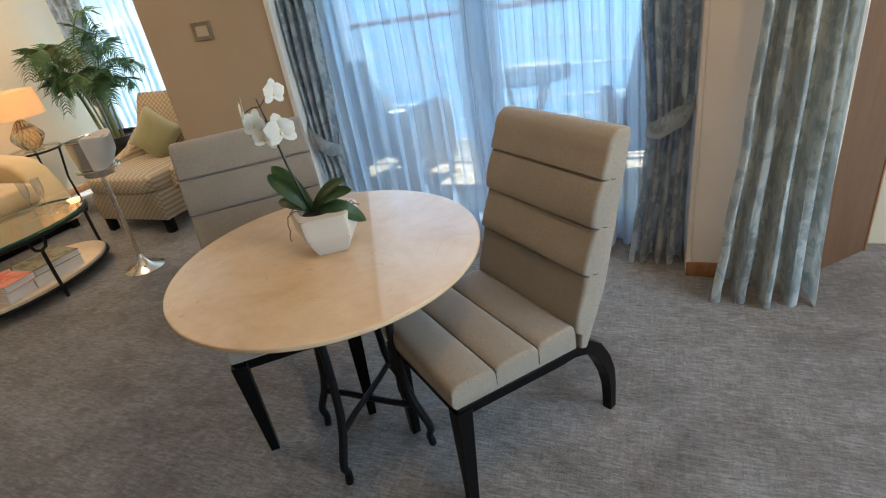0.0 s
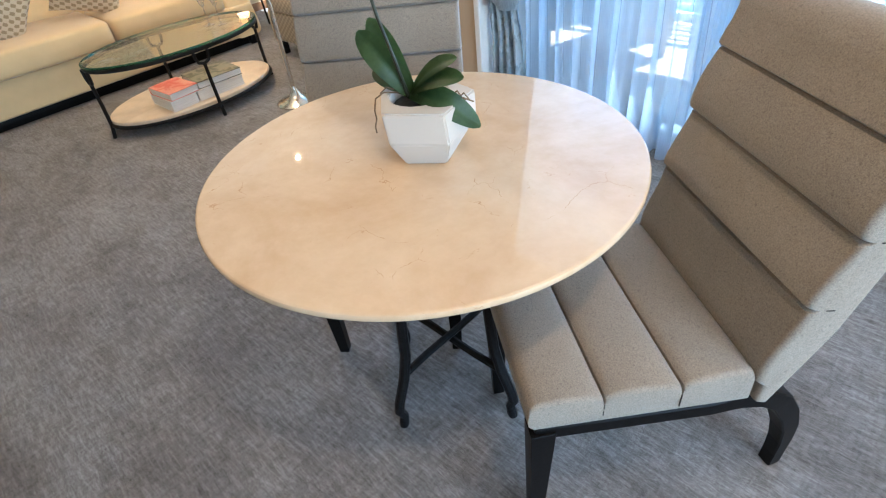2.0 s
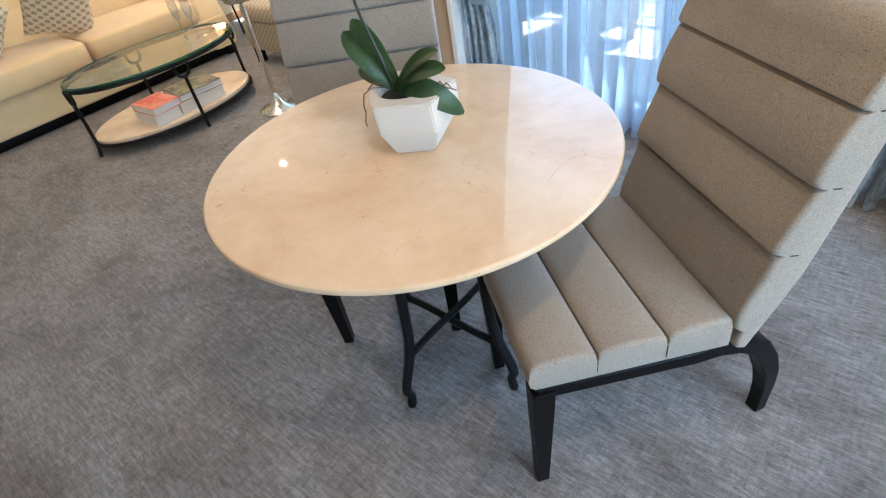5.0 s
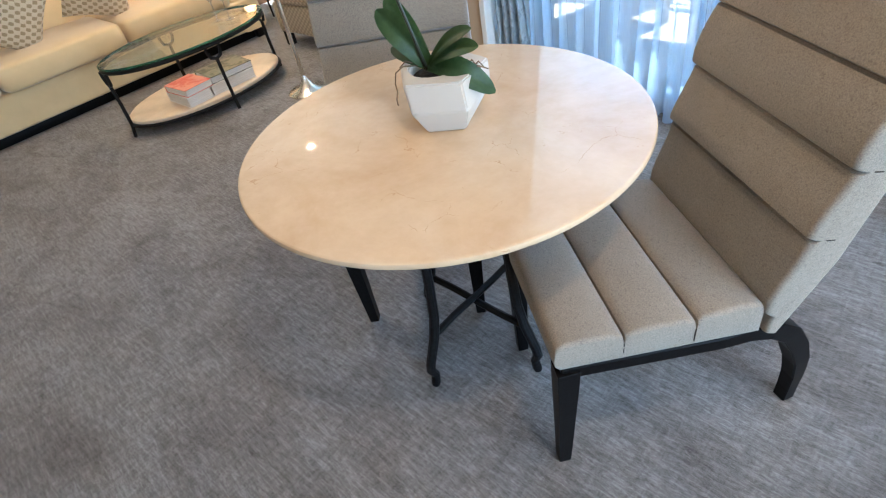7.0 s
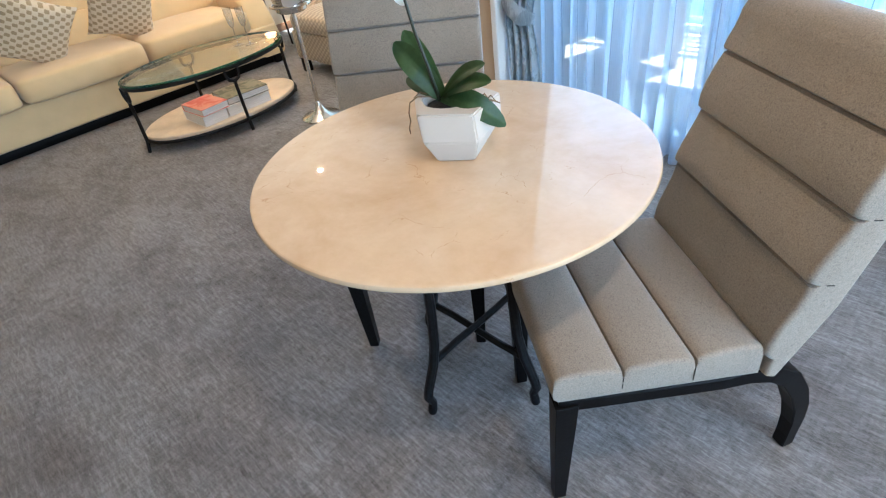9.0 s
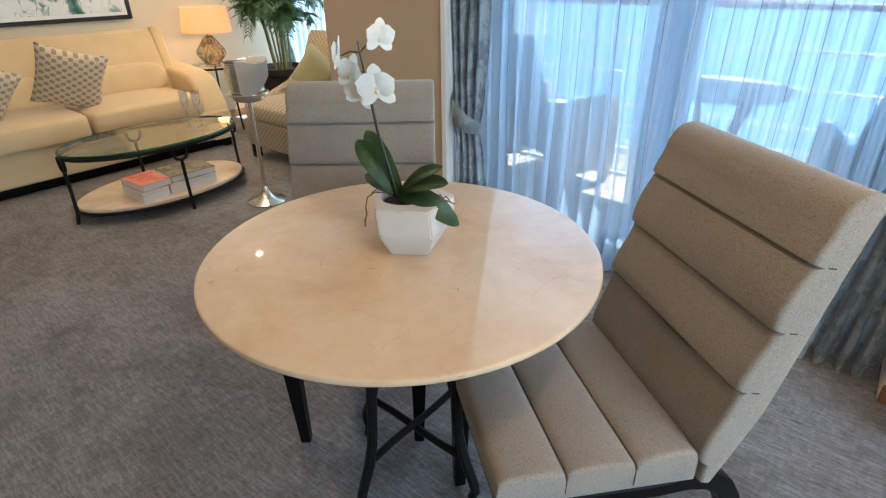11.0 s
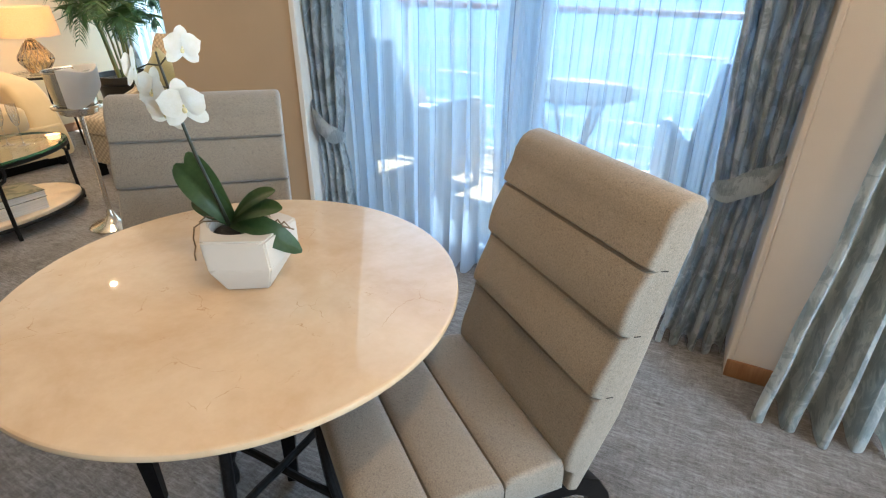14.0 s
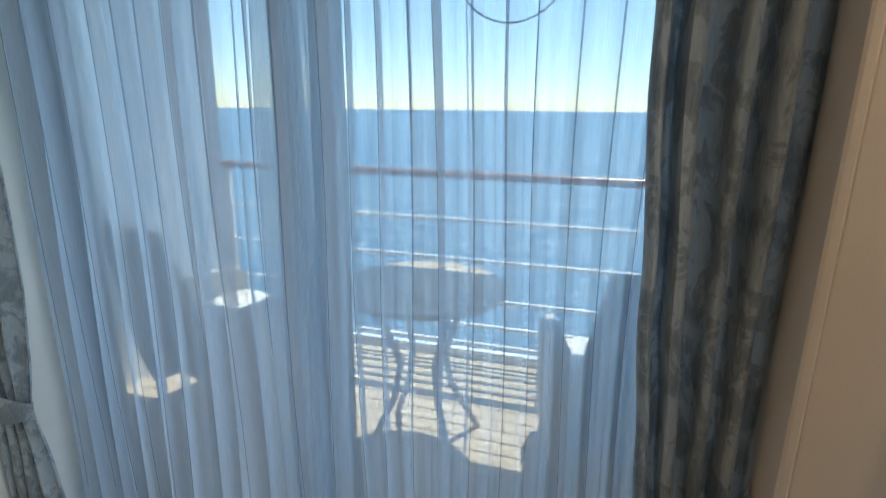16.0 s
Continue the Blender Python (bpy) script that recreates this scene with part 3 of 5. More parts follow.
for r in (0.125, 0.045):
    tube(em, [(-0.184 + r * math.cos(a * math.pi / 20), DY + 0.018, 1.725 + r * math.sin(a * math.pi / 20)) for a in range(40)], 0.0022, 5, closed=True)
for s in (-1, 1):
    tube(em, [(-0.184 + s * 0.025, DY + 0.018, 1.67), (-0.184 + s * 0.04, DY + 0.018, 1.73), (-0.184 + s * 0.01, DY + 0.018, 1.79)], 0.002, 5)
part("round_emblem", em, ETCH, door, "plain etched ring emblem on the pane")

# ---- bay window ----
bay = thing("window_1", "wide bay window with pale frame behind sheer curtain", "window")
bay["kind"] = "structure"
part("window_wall", boxed((-5.0, 4.05, 0.0), (-2.4, 4.2, 0.3), 0.003), CREAM_WALL, bay)
part("window_head", boxed((-5.0, 4.05, 2.1), (-2.4, 4.2, CEIL), 0.003), CREAM_WALL, bay)
for x in (-4.98, -3.72, -2.46):
    part("mullion", boxed((x, 4.08, 0.3), (x + 0.06, 4.16, 2.1), 0.003), ALU, bay)
for x in (-4.918, -3.658):
    p = part("pane", boxed((x, 4.115, 0.302), (x + 1.196, 4.123, 2.098)), GLASS, bay, smooth=0)
    p.visible_shadow = False


# ---- cloth at the windows ----
def drape(name, mat, label, edges, y0, depth, folds, height, phase, ties=(), seed=0, group="", top=None):
    """Lined curtain in deep folds. edges: rows of (z, left x, right x); ties: rows of (z, pinch) that flatten the folds."""
    rnd = random.Random(seed)
    wob = [rnd.uniform(-0.5, 0.5) for _ in range(folds + 2)]
    le = [(z, a) for z, a, b in edges]
    re = [(z, b) for z, a, b in edges]
    bm = bmesh.new()
    top = top or height

    def f(u, v):
        z = 0.004 + (top - 0.008) * v
        a, b = through_points(le, z), through_points(re, z)
        k = u * folds
        i = int(min(folds, k))
        bend = wob[i] * (1 - (k - i)) + wob[i + 1] * (k - i)
        ph = 2 * math.pi * (k + 0.22 * bend) + phase
        squeeze = through_points([(z2, p) for z2, p in ties], z) if ties else 1.0
        slow = 0.30 * math.sin(1.9 * z + 2.3 * i + seed) + 0.16 * math.sin(4.3 * z + 1.1 * seed + 3 * u)
        crest = math.cos(ph + slow)
        wave = crest * (1.18 - 0.18 * crest * crest) + 0.22 * math.cos(0.5 * ph + seed) + 0.07 * math.sin(2.6 * ph + 2 * z)
        x = a + (b - a) * (u + 0.016 * math.sin(2 * ph + slow) / max(folds / 4, 1)) + 0.008 * bend * math.sin(3 * z)
        y = y0 + depth * squeeze * (0.8 + 0.6 * bend) * wave + 0.005 * math.sin(9 * z + 5 * u)
        zz = z + (0.012 * crest if v == 0 else 0)
        return (x, y, max(0.003, zz))
    sheet(bm, f, folds * 26, 64)
    bmesh.ops.solidify(bm, geom=bm.faces[:], thickness=0.004)
    return bm


left_edges = [(0.0, -1.525, -1.335), (0.12, -1.525, -1.34), (0.45, -1.52, -1.372), (0.62, -1.535, -1.392), (0.75, -1.54, -1.375), (1.0, -1.543, -1.362), (1.5, -1.543, -1.34), (2.2, -1.543, -1.31)]
bm = drape("", DRAPE, "", [(z, a - 0.006, b) for z, a, b in left_edges], 2.662, 0.036, 4, CEIL - 0.01, 0.6, ((0.0, 1.1), (0.4, 0.8), (0.62, 0.5), (0.8, 0.8), (1.3, 1.0)), 3)
cur = thing("curtain", "blue-grey damask curtain held by a tieback beside the balcony door", "curtain", group="door curtains")
part("cloth", bm, DRAPE, cur)


def tieback(x_wall, x_far, y0, z_far, z_wall, depth, mat, parent):
    """A shaped band slung round the gathered cloth."""
    b = bmesh.new()

    def f(u, v):
        ang = math.pi * u
        x = x_wall + (x_far - x_wall) * (1 - math.cos(min(ang, math.pi))) / 2
        y = y0 - depth * math.sin(max(0.0, min(ang, math.pi))) if ang < math.pi else y0 + depth * (ang - math.pi)
        drop = (1 - math.cos(min(ang, math.pi))) / 2
        zc = z_wall + (z_far - z_wall) * drop ** 0.7
        h = 0.05 + 0.045 * math.sin(math.pi * min(1, u * 1.1)) 
        return (x, y - 0.004 * math.sin(math.pi * v), zc + h * (v - 0.5) + 0.004 * math.sin(17 * u))
    sheet(b, f, 28, 6)
    bmesh.ops.solidify(b, geom=b.faces[:], thickness=0.006)
    part("tieback", b, mat, parent, "matching damask tieback band")


tieback(-1.545, -1.376, 2.662, 0.62, 0.745, 0.062, DRAPE, cur)
right_edges = [(0.0, 0.085, 0.315), (0.15, 0.10, 0.32), (0.45, 0.135, 0.325), (0.64, 0.152, 0.328), (0.8, 0.14, 0.328), (1.1, 0.117, 0.328), (1.5, 0.094, 0.328), (2.2, 0.06, 0.328)]
bm = drape("", DRAPE, "", right_edges, 2.685, 0.05, 4, CEIL - 0.01, 2.1, ((0.0, 1.1), (0.4, 0.8), (0.64, 0.5), (0.8, 0.8), (1.3, 1.0)), 8)
cur = thing("curtain", "blue-grey damask curtain gathered by a tieback at the pier", "curtain", group="door curtains")
part("cloth", bm, DRAPE, cur)
tieback(0.332, 0.142, 2.685, 0.645, 0.765, 0.066, DRAPE, cur)
wide_edges = [(0.0, 0.43, 0.80), (0.3, 0.452, 0.79), (0.7, 0.482, 0.775), (1.2, 0.50, 0.765), (2.2, 0.52, 0.755)]
bm = drape("", DRAPE_PALE_LIT, "", wide_edges, 2.41, 0.075, 4, CEIL - 0.01, 2.6, ((0.0, 1.2), (0.8, 0.9), (2.2, 0.7)), 21)
cur = thing("curtain", "blue-grey damask curtain, coloured paler for stronger light, hanging loose to the carpet", "curtain")
part("cloth", bm, DRAPE_PALE_LIT, cur)


def sheer(folds_at, x0, x1, y0, depth, top, lean, seed, hem=0.012, curl=0.009, flare=0.6, uneven=0.32, pleat=0.0, shadow_strips=None):
    """Fine voile in S-shaped folds from x0 to x1; lean moves the foot sideways, pleat is the depth of the pinched
    pleats.
    The last mesh takes strips of doubled voile, darkened to paint the shade in the pleats."""
    rnd = random.Random(seed)
    n = folds_at
    jit = [rnd.uniform(-uneven, uneven) for _ in range(n + 2)]
    amp = [rnd.uniform(0.45, 1.15) for _ in range(n + 2)]
    cur_ = [rnd.uniform(0.5, 1.6) for _ in range(n + 2)]
    b = bmesh.new()

    def f(u, v):
        z = hem + (top - hem) * v
        k = u * n
        i = int(min(n, k))
        fr = k - i
        mixv = lambda t: t[i] * (1 - fr) + t[min(i + 1, n + 1)] * fr
        ph = 2 * math.pi * (k + mixv(jit))
        low = 1 - v
        x = x0 + (x1 - x0) * u + lean(u) * low + curl * mixv(cur_) * (1 + 0.5 * low) * math.sin(2 * ph) + 0.006 * math.sin(4 * z + 9 * u)
        y = y0 + depth * mixv(amp) * (0.7 + flare * low) * math.cos(ph + 0.5 * math.sin(1.7 * z + i))
        if pleat:
            off = (fr - 0.5 - 0.5 * jit[i]) / (0.055 + 0.12 * low * low)
            y -= pleat * amp[i] * (1 - 0.3 * low) * math.exp(-off * off)
            x += 0.006 * cur_[i] * off * math.exp(-off * off)
        return (x, y, z + 0.006 * math.cos(ph) * low)
    sheet(b, f, n * (44 if pleat else 18), 26)
    if shadow_strips:
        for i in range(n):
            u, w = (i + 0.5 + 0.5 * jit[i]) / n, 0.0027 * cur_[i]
            sheet(shadow_strips, lambda a, v: (f(u, 0.12 + 0.88 * v)[0] + (2 * a - 1) * w * (0.15 + 0.85 * v), f(u, 0.12 + 0.88 * v)[1] - 0.002 - 0.002 * math.sin(math.pi * a), f(u, 0.12 + 0.88 * v)[2]), 2, 26)
    return b


sh = thing("sheer_curtain", "white voile sheer curtain over the balcony door", "sheer curtain", group="sheers")
tk = bmesh.new()
part("voile", sheer(11, -1.47, -0.52, 2.83, 0.026, 2.19, lambda u: 0.02 * u, 5, curl=0.004, flare=1.3, pleat=0.058, shadow_strips=tk), SHEER, sh)
part("pleat_shadow_strips", tk, PLEAT_SHADOW, sh, "strips of doubled voile, coloured darker for the shade in the pleats")
part("leading_edge", sheer(7, -0.705, -0.53, 2.815, 0.017, 2.19, lambda u: 0.012, 15), SHEER_DENSE, sh, "gathered leading edge of voile")
sh = thing("sheer_curtain", "white voile sheer curtain drawn to the curtain at the pier", "sheer curtain", group="sheers")
tk = bmesh.new()
part("voile", sheer(13, -0.61, 0.29, 2.86, 0.022, 2.19, lambda u: 0.05 * (1 - u), 9, curl=0.003, uneven=0.22, pleat=0.058, shadow_strips=tk), SHEER, sh)
part("pleat_shadow_strips", tk, PLEAT_SHADOW, sh, "strips of doubled voile, coloured darker for the shade in the pleats")
sh = thing("sheer_curtain", "white voile sheer curtain across the bay window", "sheer curtain", group="sheers")
part("voile", sheer(26, -4.75, -2.42, 3.96, 0.03, 2.19, lambda u: 0.0, 11), BAY_SHEER, sh)
bay_edges = [(0.0, -4.72, -4.42), (0.5, -4.70, -4.46), (0.76, -4.68, -4.52), (1.1, -4.69, -4.42), (1.6, -4.75, -4.38), (2.2, -4.80, -4.30)]
bm = drape("", DRAPE, "", bay_edges, 3.84, 0.035, 4, CEIL - 0.01, 1.0, ((0.0, 1.0), (0.8, 0.6), (1.2, 1.0)), 31)
cur = thing("curtain", "blue-grey damask curtain tied back at the bay window", "curtain")
part("cloth", bm, DRAPE, cur)
tieback(-4.70, -4.50, 3.84, 0.74, 0.84, 0.06, DRAPE_PALE_LIT, cur)

# wall plate on the west pier
sw = thing("wall_switch", "bronze-framed square switch plate on the tan wall", "switch", pose(-2.0, WY - 0.001, 1.287))
fr = bmesh.new()
for a, b in (((-0.062, -0.009, -0.045), (-0.04, 0, 0.045)), ((0.04, -0.009, -0.045), (0.062, 0, 0.045)), ((-0.04, -0.009, 0.024), (0.04, 0, 0.045)), ((-0.04, -0.009, -0.045), (0.04, 0, -0.024))):
    box(fr, a, b, 0.002, 1)
part("frame", fr, BRASS, sw)
part("rocker", boxed((-0.04, -0.0065, -0.024), (0.04, 0, 0.024), 0.002, 1), SWITCH, sw, "pale rocker")

for lx, ly, power in DOWNLIGHTS:
    dl = thing("downlight", "small recessed ceiling downlight, lit warm, from a set mostly added for light", "downlight", pose(lx, ly, CEIL), group="downlights")
    part("rim", lathe(bmesh.new(), [(0.036, -0.002), (0.052, -0.006), (0.056, 0.0), (0.036, 0.0)], 20), TRIM, dl)

# ---- balcony and sea ----
deck = solid("balcony_deck", boxed((-2.25, 3.06, -0.1), (2.6, 4.52, 0.028)), BLACK, "dark caulked base of the balcony deck", "deck", kind="structure")
over = solid("balcony_overhang", boxed((-2.25, 3.06, 2.36), (2.6, 4.45, 2.5)), HULL, "white underside of the deck above", "overhang", kind="structure")
solid("wall_outer", boxed((0.316, 3.06, -0.1), (2.6, 3.1, 2.36)), HULL, "white painted ship's side by the balcony", "wall", kind="structure")
solid("sea", sheet(bmesh.new(), lambda u, v: (-4600 + 9200 * u, 4.6 + 4500 * v * v, -19.0), 40, 60), SEA, "calm blue sea out to the horizon", "sea", kind="structure")

solid("wall_partition", boxed((-2.25, 3.06, 0.028), (-2.17, 4.46, 2.36), 0.004, 1), HULL, "white painted partition at the end of the balcony", "wall", kind="structure")

rail = thing("balcony_railing", "white steel railing with wires and a teak handrail", "railing")
hr = bmesh.new()
tube(hr, [(-2.168, 4.42, 1.085), (0.5, 4.42, 1.083), (2.55, 4.42, 1.083)], 0.03, 12, 0.75)
part("handrail", hr, TEAK_RAIL, rail, "varnished teak handrail")
for x in (-2.1, 1.0, 2.5):
    part("post", boxed((x - 0.016, 4.405, 0.028), (x + 0.016, 4.435, 1.066), 0.003), WHITE_STEEL, rail)
for z in (0.846, 0.632, 0.411, 0.262, 0.152):
    w = bmesh.new()
    tube(w, [(-2.168, 4.42, z), (2.55, 4.42, z)], 0.012, 10)
    part("wire", w, WHITE_STEEL, rail)
kb = bmesh.new()
box(kb, (-2.168, 4.46, 0.028), (2.55, 4.5, 0.09), 0.004)
solid("kerb", kb, HULL, "white painted coaming at the deck edge", "kerb", kind="structure")


# ---- dining table ----
TX, TY = -0.647, 1.36
table = thing("dining_table", "round cream marble dining table on a black iron base", "table", pose(TX, TY, 0))
top = bmesh.new()
lathe(top, [(0.0, 0.7355), (0.41, 0.7355), (0.421, 0.7355), (0.4265, 0.7365), (0.4283, 0.739), (0.4287, 0.7445), (0.4275, 0.7482), (0.4245, 0.75), (0.4235, 0.75), (0.41, 0.75), (0.0, 0.75)], 128)
part("tabletop", top, MARBLE, table, "polished cream marble top")
BX, BY = -0.025, 0.035
for k in range(4):
    a = radians(-90 + 90 * k)
    d = Vector((math.cos(a), math.sin(a), 0))
    prof = [(0.165, 0.729), (0.158, 0.66), (0.148, 0.56), (0.142, 0.45), (0.145, 0.36), (0.155, 0.24), (0.172, 0.17), (0.205, 0.095), (0.211, 0.07), (0.200, 0.04), (0.205, 0.012), (0.208, 0.0)]
    leg = bmesh.new()
    tube(leg, [Vector((BX, BY, z)) + d * r for r, z in prof], [0.012, 0.0125, 0.013, 0.013, 0.013, 0.0135, 0.014, 0.0135, 0.0135, 0.012, 0.0135, 0.012], 10)
    part("leg", leg, IRON, table)
for k in range(2):
    a = radians(90 * k)
    d = Vector((math.cos(a), math.sin(a), 0)) * 0.172
    st = bmesh.new()
    c = Vector((BX, BY, 0.166 + 0.012 * k))
    tube(st, [c - d, c - d * 0.5 + Vector((0, 0, 0.004)), c, c + d * 0.5 - Vector((0, 0, 0.003)), c + d], 0.0105, 8)
    part("stretcher", st, IRON, table)
pl = bmesh.new()
box(pl, (BX - 0.21, BY - 0.025, 0.7255), (BX + 0.21, BY + 0.025, 0.735), 0.002, 1)
part("top_plate", pl, IRON, table)


# ---- dining chairs ----
def dining_chair(label, m):
    ch = thing("dining_chair", label, "chair", m, "chairs round the table")

    def narrow(y, z):
        return 0.90 + 0.10 * smoothstep(-0.26, 0.1, y)
    # seat: three stuffed channels
    ys = [-0.247, -0.115, 0.02, 0.15]
    ztop = 0.462
    out = [(-0.238, 0.388)]
    out += [(-0.248, 0.398), (-0.25, 0.43)]
    for a, b in zip(ys, ys[1:]):
        for s in (0.0, 0.02, 0.06, 0.12, 0.25, 0.5, 0.75, 0.88, 0.94, 0.98, 1.0):
            if s == 0 and a != ys[0]:
                continue
            bulge = 0.007 * (1 - abs(2 * s - 1) ** 2) + 0.009 * (1 - abs(2 * s - 1) ** 9) - (0.012 if s == 1 and b != ys[-1] else 0.0)
            out.append((a + (b - a) * s, ztop - 0.013 + bulge + 0.012 * smoothstep(-0.2, 0.15, a + (b - a) * s)))
    out += [(0.152, 0.388)]
    seat = part("seat", prism(bmesh.new(), out, -0.225, 0.225, 0.011, 4, narrow, 2, lambda y, z: (0.0, -1.0 if z > 0.42 else 0.4)), GREIGE, ch)
    # a thin dark line follows each seam and runs down the sides
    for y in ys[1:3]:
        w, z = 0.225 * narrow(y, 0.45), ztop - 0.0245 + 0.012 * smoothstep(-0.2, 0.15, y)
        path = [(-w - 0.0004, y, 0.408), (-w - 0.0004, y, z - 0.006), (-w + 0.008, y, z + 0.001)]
        part("seam", tube(bmesh.new(), path + [(-px, py, pz) for px, py, pz in path[::-1]], 0.0013, 6), SEAM_LINE, seat, "dark line along the sewn seam")
    # back: four channels, leaning
    def front(z):
        return through_points([(0.40, 0.150), (0.47, 0.160), (0.60, 0.188), (0.75, 0.226), (0.98, 0.288)], z)
    zs = [0.435, 0.612, 0.738, 0.862, 0.972]
    out = []
    for a, b in zip(zs, zs[1:]):
        for s in (0.0, 0.018, 0.045, 0.09, 0.15, 0.3, 0.45, 0.6, 0.75, 0.87, 0.94, 0.98, 1.0):
            if s == 0 and a != zs[0]:
                continue
            z = a + (b - a) * s
            bulge = 0.020 * (1 - (1 - min(1.0, s / 0.13)) ** 2.4) * (1 - 0.5 * s ** 2.6) - (0.013 if s == 1 else 0.0)
            if b == zs[-1] and s > 0.4:
                bulge = 0.017
            out.append((front(z) - bulge + 0.008, z))
    out = [p for p in out if p[1] < 0.945]
    out += [(front(0.948) - 0.007, 0.948), (front(0.958) - 0.003, 0.960), (front(0.965) + 0.006, 0.971), (front(0.97) + 0.02, 0.979), (front(0.97) + 0.034, 0.982), (0.336, 0.982), (0.352, 0.977), (0.360, 0.965)]
    out += [(0.331, 0.85), (0.297, 0.70), (0.260, 0.55), (0.205, 0.42), (0.19, 0.385), (0.16, 0.39)]

    def inwards(y, z):
        rear = through_points([(0.385, 0.19), (0.42, 0.205), (0.55, 0.260), (0.70, 0.297), (0.85, 0.331), (0.965, 0.360)], z)
        mid, half = 0.5 * (front(z) + rear), max(0.02, 0.5 * (rear - front(z)))
        return (max(-1.0, min(1.0, (mid - y) / half)), -smoothstep(0.93, 0.975, z))
    back = part("backrest", prism(bmesh.new(), out, -0.235, 0.235, 0.012, 5, None, 2, inwards), GREIGE, ch)
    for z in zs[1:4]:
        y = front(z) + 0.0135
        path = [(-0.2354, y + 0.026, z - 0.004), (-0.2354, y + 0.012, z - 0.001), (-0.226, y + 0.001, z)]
        part("seam", tube(bmesh.new(), path + [(-px, py, pz) for px, py, pz in path[::-1]], 0.0011, 6), SEAM_LINE, back, "dark line along the sewn seam")
    # frame
    for s in (-1, 1):
        rl = bmesh.new()
        pts = [(s * 0.186, -0.236, 0.371), (s * 0.206, 0.09, 0.371), (s * 0.202, 0.15, 0.372), (s * 0.197, 0.203, 0.358), (s * 0.188, 0.252, 0.318), (s * 0.179, 0.294, 0.252), (s * 0.172, 0.325, 0.18), (s * 0.166, 0.342, 0.11), (s * 0.163, 0.347, 0.05), (s * 0.162, 0.348, 0.0)]
        rs = [0.018, 0.0185, 0.021, 0.0235, 0.0245, 0.024, 0.022, 0.0195, 0.018, 0.018]
        tube(rl, pts, [r * 1.3 for r in rs], 4, 1.0, turn=0.5)
        bmesh.ops.bevel(rl, geom=rl.edges[:], offset=0.003, segments=1, affect="EDGES")
        part("side_rail_and_rear_leg", rl, EBONY, ch, "dark rail curving down into the rear leg", smooth=25)
        lg = bmesh.new()
        rings = []
        for z, r in ((0.375, 0.0235), (0.30, 0.022), (0.0, 0.0145)):
            cx, cy = s * (0.176 + 0.010 * z / 0.375), -0.222 - 0.006 * (1 - z / 0.375)
            rings.append([lg.verts.new((cx + dx * r, cy + dy * r, z)) for dx, dy in ((-1, -1), (1, -1), (1, 1), (-1, 1))])
        for a, b in zip(rings, rings[1:]):
            for i in range(4):
                lg.faces.new((a[i], a[(i + 1) % 4], b[(i + 1) % 4], b[i]))
        lg.faces.new(rings[0]), lg.faces.new(rings[-1][::-1])
        bmesh.ops.bevel(lg, geom=lg.edges[:], offset=0.0012, segments=1, affect="EDGES")
        part("front_leg", lg, EBONY, ch, "dark tapered front leg")
    for y, hw in ((-0.228, 0.158), (0.13, 0.195)):
        part("cross_rail", boxed((-hw, y - 0.011, 0.354), (hw, y + 0.011, 0.387), 0.003), EBONY, ch)
    return ch


dining_chair("channelled greige tweed dining chair, angled at the table by the window", pose(-0.268, 1.507, 0, 0, 0, -38))
dining_chair("channelled greige tweed dining chair with its back to the tan wall", pose(-1.024, 1.545, 0, 0, 0, 40))

# ---- orchid ----
OX, OY, OZ = -0.617, 1.352, 0.75
orchid = thing("orchid", "white moth orchid in a faceted white pot on the table", "potted orchid", pose(OX, OY, OZ))
pot = bmesh.new()


def ring_of(r, z, turn, n=6, dx=0.0, dy=0.0):
    return [(dx + r * math.cos(2 * math.pi * (k + turn) / n), dy + r * math.sin(2 * math.pi * (k + turn) / n), z) for k in range(n)]


T0 = -20 / 72
PX, PY = -0.025, 0.037
foot = ring_of(0.0668, 0.0005, T0, 5, PX, PY)
foot = [(PX + (x - PX) * f, PY + (y - PY) * f, z) for (x, y, z), f in zip(foot, (1.0, 0.72, 0.66, 0.72, 1.0))]
belly = ring_of(0.0955, 0.055, T0 - 0.03, 5, PX, PY)
lip = ring_of(0.0975, 0.113, T0 - 0.05, 5, PX - 0.004, PY)
belly = [(x, y, z) for (x, y, _), z in zip(belly, (0.053, 0.06, 0.064, 0.056, 0.052))]
hole = [ring_of(0.056, z, T0 - 0.05, 20, PX - 0.017, PY + 0.002) for z in (0.1145, 0.084)]
foot, belly, lip = ([pot.verts.new(p) for p in lv] for lv in (foot, belly, lip))
pot.faces.new(foot[::-1])
for k in range(5):
    j = (k + 1) % 5
    pot.faces.new((foot[k], foot[j], belly[j], belly[k]))
    pot.faces.new((belly[k], belly[j], lip[j])), pot.faces.new((belly[k], lip[j], lip[k]))
rim, inside = ([pot.verts.new(p) for p in lv] for lv in hole)
TURNED = 0
for k in range(5):
    pot.faces.new([lip[k], lip[(k + 1) % 5]] + [rim[(4 * k + q + TURNED) % 20] for q in range(4, -1, -1)])
for k in range(20):
    j = (k + 1) % 20
    pot.faces.new((rim[k], rim[j], inside[j], inside[k]))
pot.faces.new(inside)
bmesh.ops.recalc_face_normals(pot, faces=pot.faces)
bmesh.ops.bevel(pot, geom=pot.edges[:], offset=0.003, segments=2, affect="EDGES")
part("pot", pot, CERAMIC, orchid, "faceted matt white ceramic pot", smooth=0)
part("bark", lathe(bmesh.new(), [(0.0, 0.106), (0.02, 0.105), (0.04, 0.101), (0.053, 0.095), (0.0, 0.086)], 20, (-0.042, 0.041)), SOIL, orchid, "dark bark growing medium")


